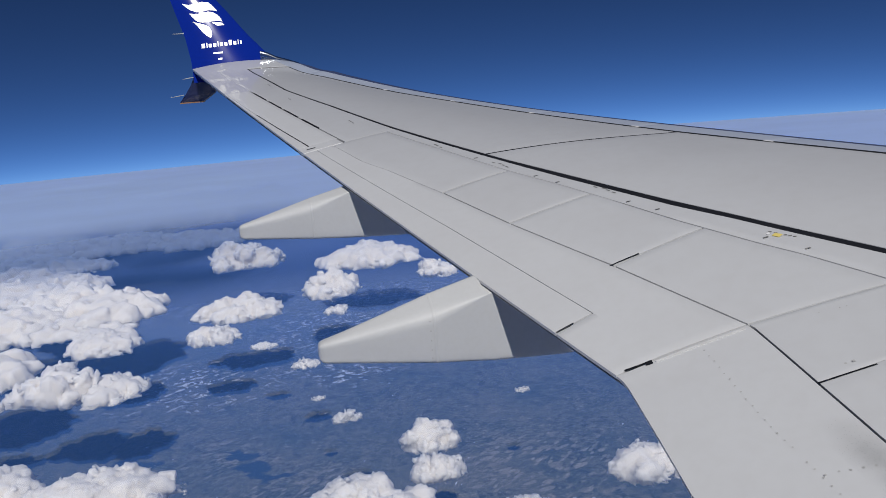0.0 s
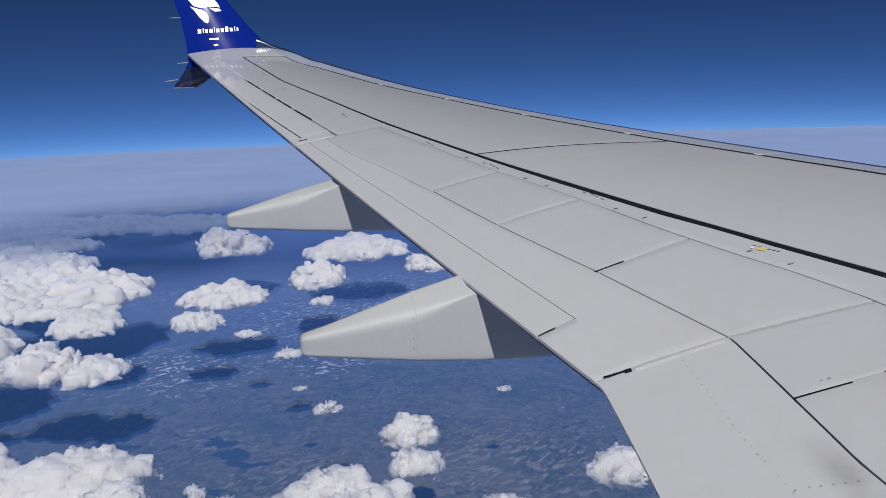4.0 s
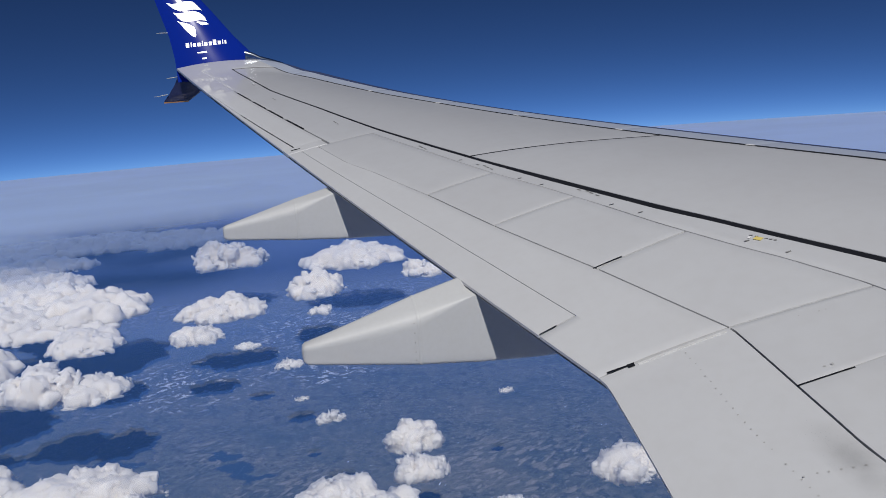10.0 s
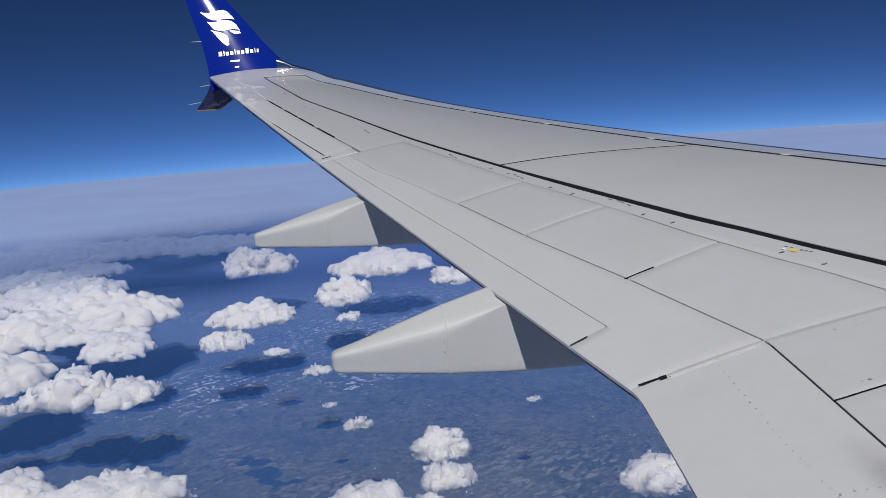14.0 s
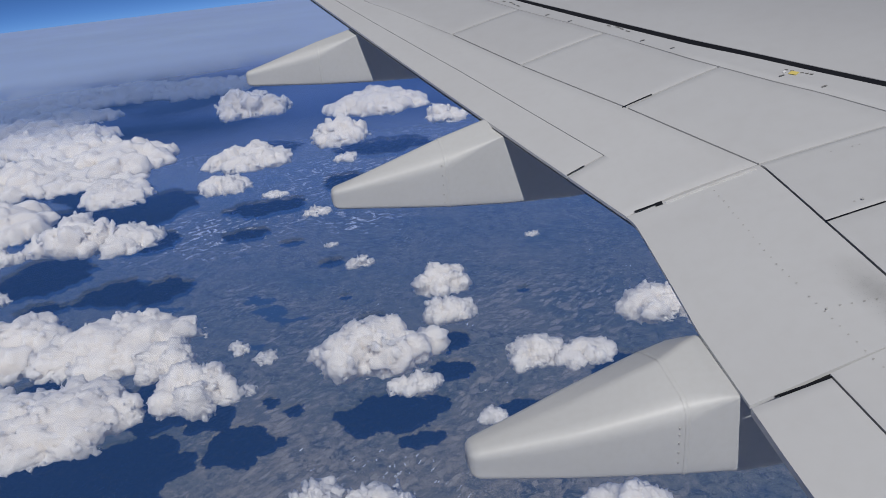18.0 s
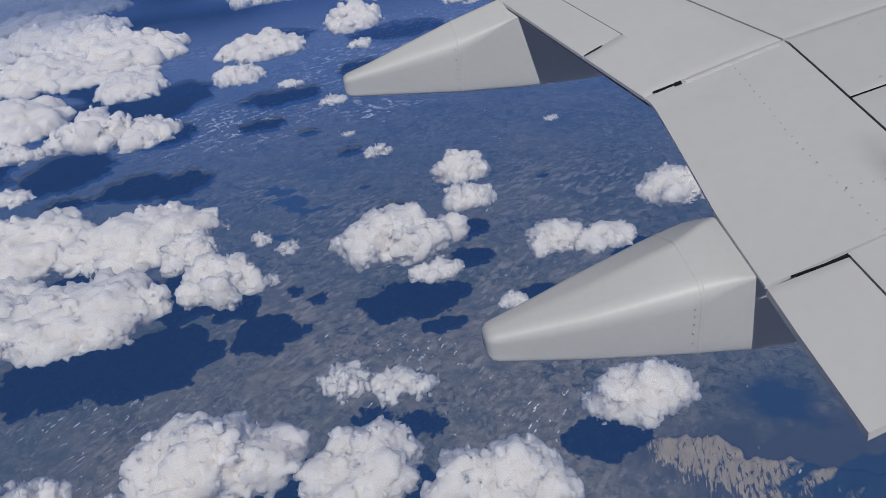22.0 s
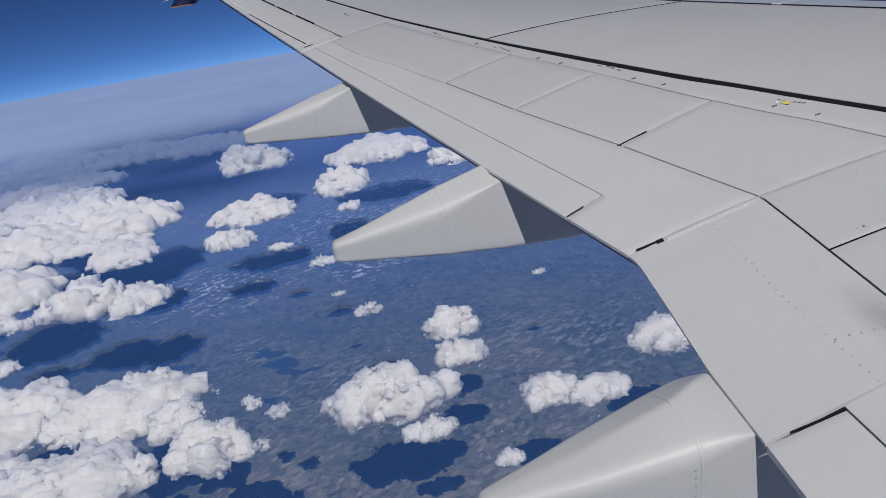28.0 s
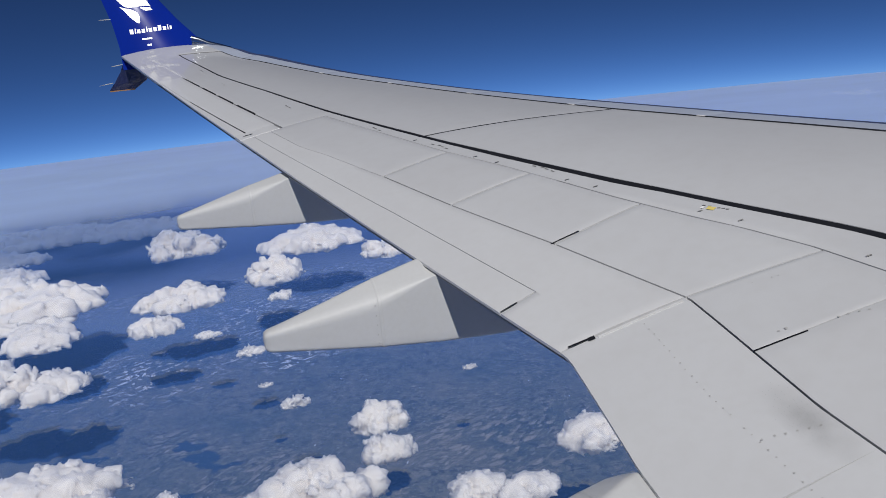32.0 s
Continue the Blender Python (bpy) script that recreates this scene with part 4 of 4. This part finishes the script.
def cloud(x, y, rx, ry, h, seed, res, torn=0.0, flat=False):
    """A cumulus: domes that carry smaller puffs, which carry smaller ones, heaped over a ragged base. torn: how far it has thinned."""
    rng = np.random.default_rng(seed)
    rx, ry, h = rx * 1.06, ry * 1.1, h * 1.05
    step = 2.7 * max(rx, ry) / res
    lo = np.array([-1.22 * rx, -1.22 * ry, -0.2 * h])
    hi = np.array([1.22 * rx, 1.22 * ry, 1.25 * h])
    dims = np.ceil((hi - lo) / step).astype(int) + 1
    grid = np.stack(np.meshgrid(*[lo[k] + step * np.arange(dims[k]) for k in range(3)], indexing="ij"), -1)
    p = grid.reshape(-1, 3)
    size = min((rx * ry * h) ** (1 / 3), 1.35 * h, 24)
    d = (grid - np.array([0, 0, 0.14 * h])) / np.array([0.80 * rx, 0.80 * ry, (0.42 if flat else 0.32) * h])
    field = (1 - np.sqrt((d * d).sum(-1))) * 0.36 * h / size

    skew = np.array([1, 1, 1.0])

    def puff(c, r, melt):
        pad = 0.12 * size
        a = np.clip(((c - r - pad - lo) / step).astype(int), 0, dims - 1)
        b = np.clip(((c + r + pad - lo) / step).astype(int) + 2, 1, dims)
        box = tuple(slice(i, j) for i, j in zip(a, b))
        e = (grid[box] - c) * skew
        v = (r - np.sqrt((e * e).sum(-1))) / size
        field[box] = 0.5 * (field[box] + v + np.sqrt((field[box] - v) ** 2 + melt))

    big = min(0.55 * h, 0.62 * min(rx, ry), 12 if y < 600 else 26)
    count = int(np.clip(2.6 * rx * ry / (big * big), 6, 60))
    for k in range(count):
        a, s = 2.39996 * k + rng.uniform(-0.5, 0.5), min(0.84, math.sqrt((k + 0.5) / count) * 0.86 + rng.uniform(-0.06, 0.06))
        r = big * rng.uniform(0.62, 1.05) * (1.1 - 0.45 * s)
        tall = h * (1 - 0.62 * s ** 1.6) * rng.uniform(0.72, 1.0)
        c = np.array([rx * s * math.cos(a), ry * s * math.sin(a), max(0.12 * h, tall - r)])
        skew = rng.uniform(0.85, 1.15, 3)
        puff(c, r, 0.006)
        for j in range(8):
            b, z = rng.uniform(0, 2 * math.pi), rng.uniform(-0.15, 1.0)
            w = math.sqrt(1 - z * z)
            r1 = r * rng.uniform(0.30, 0.52)
            c1 = c + r * 0.86 * np.array([w * math.cos(b), w * math.sin(b), z])
            puff(c1, r1, 0.0025)
            for i in range(4 if r1 > 3 * step else 0):
                b2, z2 = rng.uniform(0, 2 * math.pi), rng.uniform(-0.2, 1.0)
                w2 = math.sqrt(1 - z2 * z2)
                puff(c1 + r1 * 0.88 * np.array([w2 * math.cos(b2), w2 * math.sin(b2), z2]), r1 * rng.uniform(0.30, 0.5), 0.0008)
    soft = np.stack(np.gradient(field), -1)
    field = field.ravel()
    thin = np.flatnonzero((np.abs(field) < 0.3) | ((p[:, 2] < 0.1 * h) & (field > 0)))
    pn = p[thin]
    for octave, (scale, amount) in enumerate(((0.40, 0.09), (0.2, 0.07), (0.1, 0.05), (0.05, 0.028))):
        if scale * size > 1.6 * step:
            field[thin] += amount * (1 + 1.3 * torn) * (np.abs(2 * value_noise(pn / (scale * size) + 3.7 * octave + seed % 13) - 1) * 1.6 - 0.6)
    field[thin] = np.minimum(field[thin], ((pn[:, 2] - 0.12 * h) / size + 0.05) * 1.5 + 0.22 * (value_noise(pn / (0.22 * size)) - 0.5))
    field = np.where(p[:, 2] < -0.16 * h, -1, field)
    field = field - 0.06 * torn
    if field.max() < 0.1:
        field += 0.1 - field.max()

    def closed(f):
        for k in range(3):
            edge = [slice(None)] * 3
            for e in (0, -1):
                edge[k] = e
                f[tuple(edge)] = -1
        return f

    at = lo + np.array([x, y, CLOUD_BASE])
    verts, quads = whole(*skin_of(closed(field.reshape(dims)), at, step))
    ob = skin_object("cloud", verts, quads, M_CLOUD)
    # vapour scatters light sideways, so its shading follows the larger domes more than the fine relief
    fine = np.empty(len(verts) * 3, np.float32)
    ob.data.vertex_normals.foreach_get("vector", fine)
    cell = tuple(np.clip(((verts - at) / step).round().astype(int), 0, dims - 1).T)
    dome = -soft[cell]
    dome /= np.linalg.norm(dome, axis=1)[:, None] + 1e-9
    both = 0.5 * fine.reshape(-1, 3) + 0.5 * dome
    ob.data.normals_split_custom_set_from_vertices(both / (np.linalg.norm(both, axis=1)[:, None] + 1e-9))
    return ob


HEAPS = [
    (19.1, 321.8, 25.6, 15.4, 24.7),
    (59.3, 392.6, 16.0, 9.6, 13.3),
    (54.4, 358.4, 12.2, 8.4, 12.2),
    (80.8, 305.1, 11.3, 10.8, 10.2),
    (100.3, 298.8, 14.3, 8.6, 7.7),
    (144.3, 327.6, 18.4, 12.5, 14.7),
    (172.0, 315.7, 21.6, 12.9, 9.6),
    (-71.3, 356.0, 13.4, 12.1, 13.4),
    (-56.2, 318.5, 15.9, 15.3, 17.5),
]
FIELDS = [
    (-97.7, 379.5, 39.0, 25.2, 15.6),
    (-160.9, 396.1, 47.4, 31.4, 18.2),
    (-113.1, 317.0, 33.9, 27.4, 15.0),
    (-157.4, 325.5, 29.6, 34.7, 13.6),
]
NEAR_HEAPS = [
    (-52.3, 199.9, 24.5, 15.8, 24.5),
    (-8.7, 188.5, 16.4, 13.1, 16.4),
    (25.0, 169.6, 18.8, 11.3, 16.9),
    (73.8, 193.0, 15.7, 9.4, 14.4),
    (29.1, 298.0, 10.4, 6.3, 7.6),
    (53.8, 263.9, 5.4, 3.4, 6.5),
]
TORN = [
    (-12.3, 235.6, 8.4, 9.5, 6.7),
    (6.1, 226.9, 11.6, 7.6, 8.1),
    (-108.4, 206.5, 13.2, 8.5, 10.6),
    (-76.3, 193.1, 11.6, 7.0, 8.3),
    (-40.5, 359.9, 4.1, 6.6, 6.2),
    (-28.5, 348.0, 5.8, 5.3, 4.6),
    (-35.4, 321.1, 3.0, 4.8, 3.5),
    (4.6, 562.9, 9.5, 7.7, 5.7),
    (21.7, 446.5, 8.5, 5.6, 6.8),
    (123.3, 452.3, 4.7, 2.8, 3.5),
    (9.7, 491.0, 5.1, 3.0, 2.4),
]
DRIFTS = [
    (-150.6, 560.4, 27.5, 23.0, 24.8),
    (-118.5, 555.2, 19.5, 24.8, 13.6),
    (-159.6, 800.8, 47.1, 63.8, 25.8),
    (-230.0, 971.9, 40.7, 38.5, 19.7),
    (-230.5, 780.3, 52.0, 61.7, 20.8),
    (-215.9, 631.0, 37.5, 47.1, 19.2),
    (-143.1, 683.3, 25.7, 30.7, 17.1),
    (-201.9, 556.3, 16.4, 9.8, 12.5),
    (-187.0, 754.8, 60.8, 33.7, 14.6),
    (-61.2, 662.0, 21.6, 12.9, 14.1),
    (-45.0, 740.4, 39.3, 25.7, 18.3),
    (-48.2, 992.0, 38.9, 32.6, 35.0),
    (38.8, 791.8, 25.4, 31.1, 20.3),
    (90.8, 927.7, 57.6, 43.7, 23.6),
    (146.3, 821.6, 18.2, 17.6, 18.2),
]
FAR_SCRAPS = [
    (-184.8, 478.6, 15.8, 9.5, 7.4),
    (-22.4, 624.2, 10.2, 6.1, 5.6),
    (37.8, 708.7, 10.6, 10.3, 8.5),
]
BANKS = [
    (-345.6, 1292.2, 102.0, 100.6, 28.5),
    (-234.3, 1282.6, 107.5, 80.9, 24.2),
    (-120.5, 1250.2, 89.2, 68.2, 21.6),
    (-364.9, 1141.4, 110.2, 87.4, 23.2),
    (-286.6, 1115.9, 83.3, 46.2, 18.5),
    (-201.4, 1447.9, 91.5, 62.3, 54.9),
    (-122.2, 1541.3, 63.8, 102.0, 51.2),
    (-21.6, 1710.9, 85, 100, 46),
    (1500, 2000, 330, 160, 26),
    (-300, 640, 40, 60, 16),
    (-330, 850, 60, 60, 20),
    (-215, 880, 52, 36, 24),
    (-275, 930, 56, 40, 22),
    (-300, 1040, 66, 40, 22),
    (-330, 1580, 120, 80, 40),
    (-560, 1650, 140, 90, 40),
    (-160, 1780, 130, 80, 44),
    (-400, 1900, 160, 90, 44),
    (300, 1500, 120, 60, 22),
    (520, 1650, 140, 60, 22),
    (-480, 1300, 90, 90, 24),
    (330, 900, 40, 20, 12),
]
# unseen clouds added under and behind the aircraft to brighten its shaded parts
UNSEEN_BOUNCE = [
    (-120, 20, 60, 50, 20),
    (30, 10, 70, 55, 20),
    (180, -10, 65, 55, 20),
    (-60, -120, 70, 55, 20),
    (110, -130, 75, 60, 20),
    (-220, -80, 60, 55, 20),
    (280, 40, 60, 45, 20),
]
SKY = ((HEAPS, 124, 0.0, "heaped white cumulus cloud over the land"), (FIELDS, 118, 0.0, "broad bank of white cumulus cloud, the unseen ones added for bounce"), (NEAR_HEAPS, 118, 0.0, "heaped white cumulus cloud over the land"), (TORN, 72, 0.9, "torn thinning scrap of white cloud"), (DRIFTS, 84, 0.1, "white cumulus cloud drifting in the distance"), (FAR_SCRAPS, 44, 0.5, "small white cloud drifting in the distance"), (BANKS, 84, 0.2, "low flat bank of white cloud"), (UNSEEN_BOUNCE, 40, 0.0, "broad bank of white cumulus cloud, the unseen ones added for bounce"))
seed = 100
for rows, res, torn, words in SKY:
    for row_ in rows:
        grain = 150 if row_[2] > 24 and row_[1] < 400 else res if row_[2] > 10 else min(res, 52)
        tagged(cloud(*row_, seed, grain, torn, "bank" in words), words, "cloud", "clouds below the wing")
        seed += 1
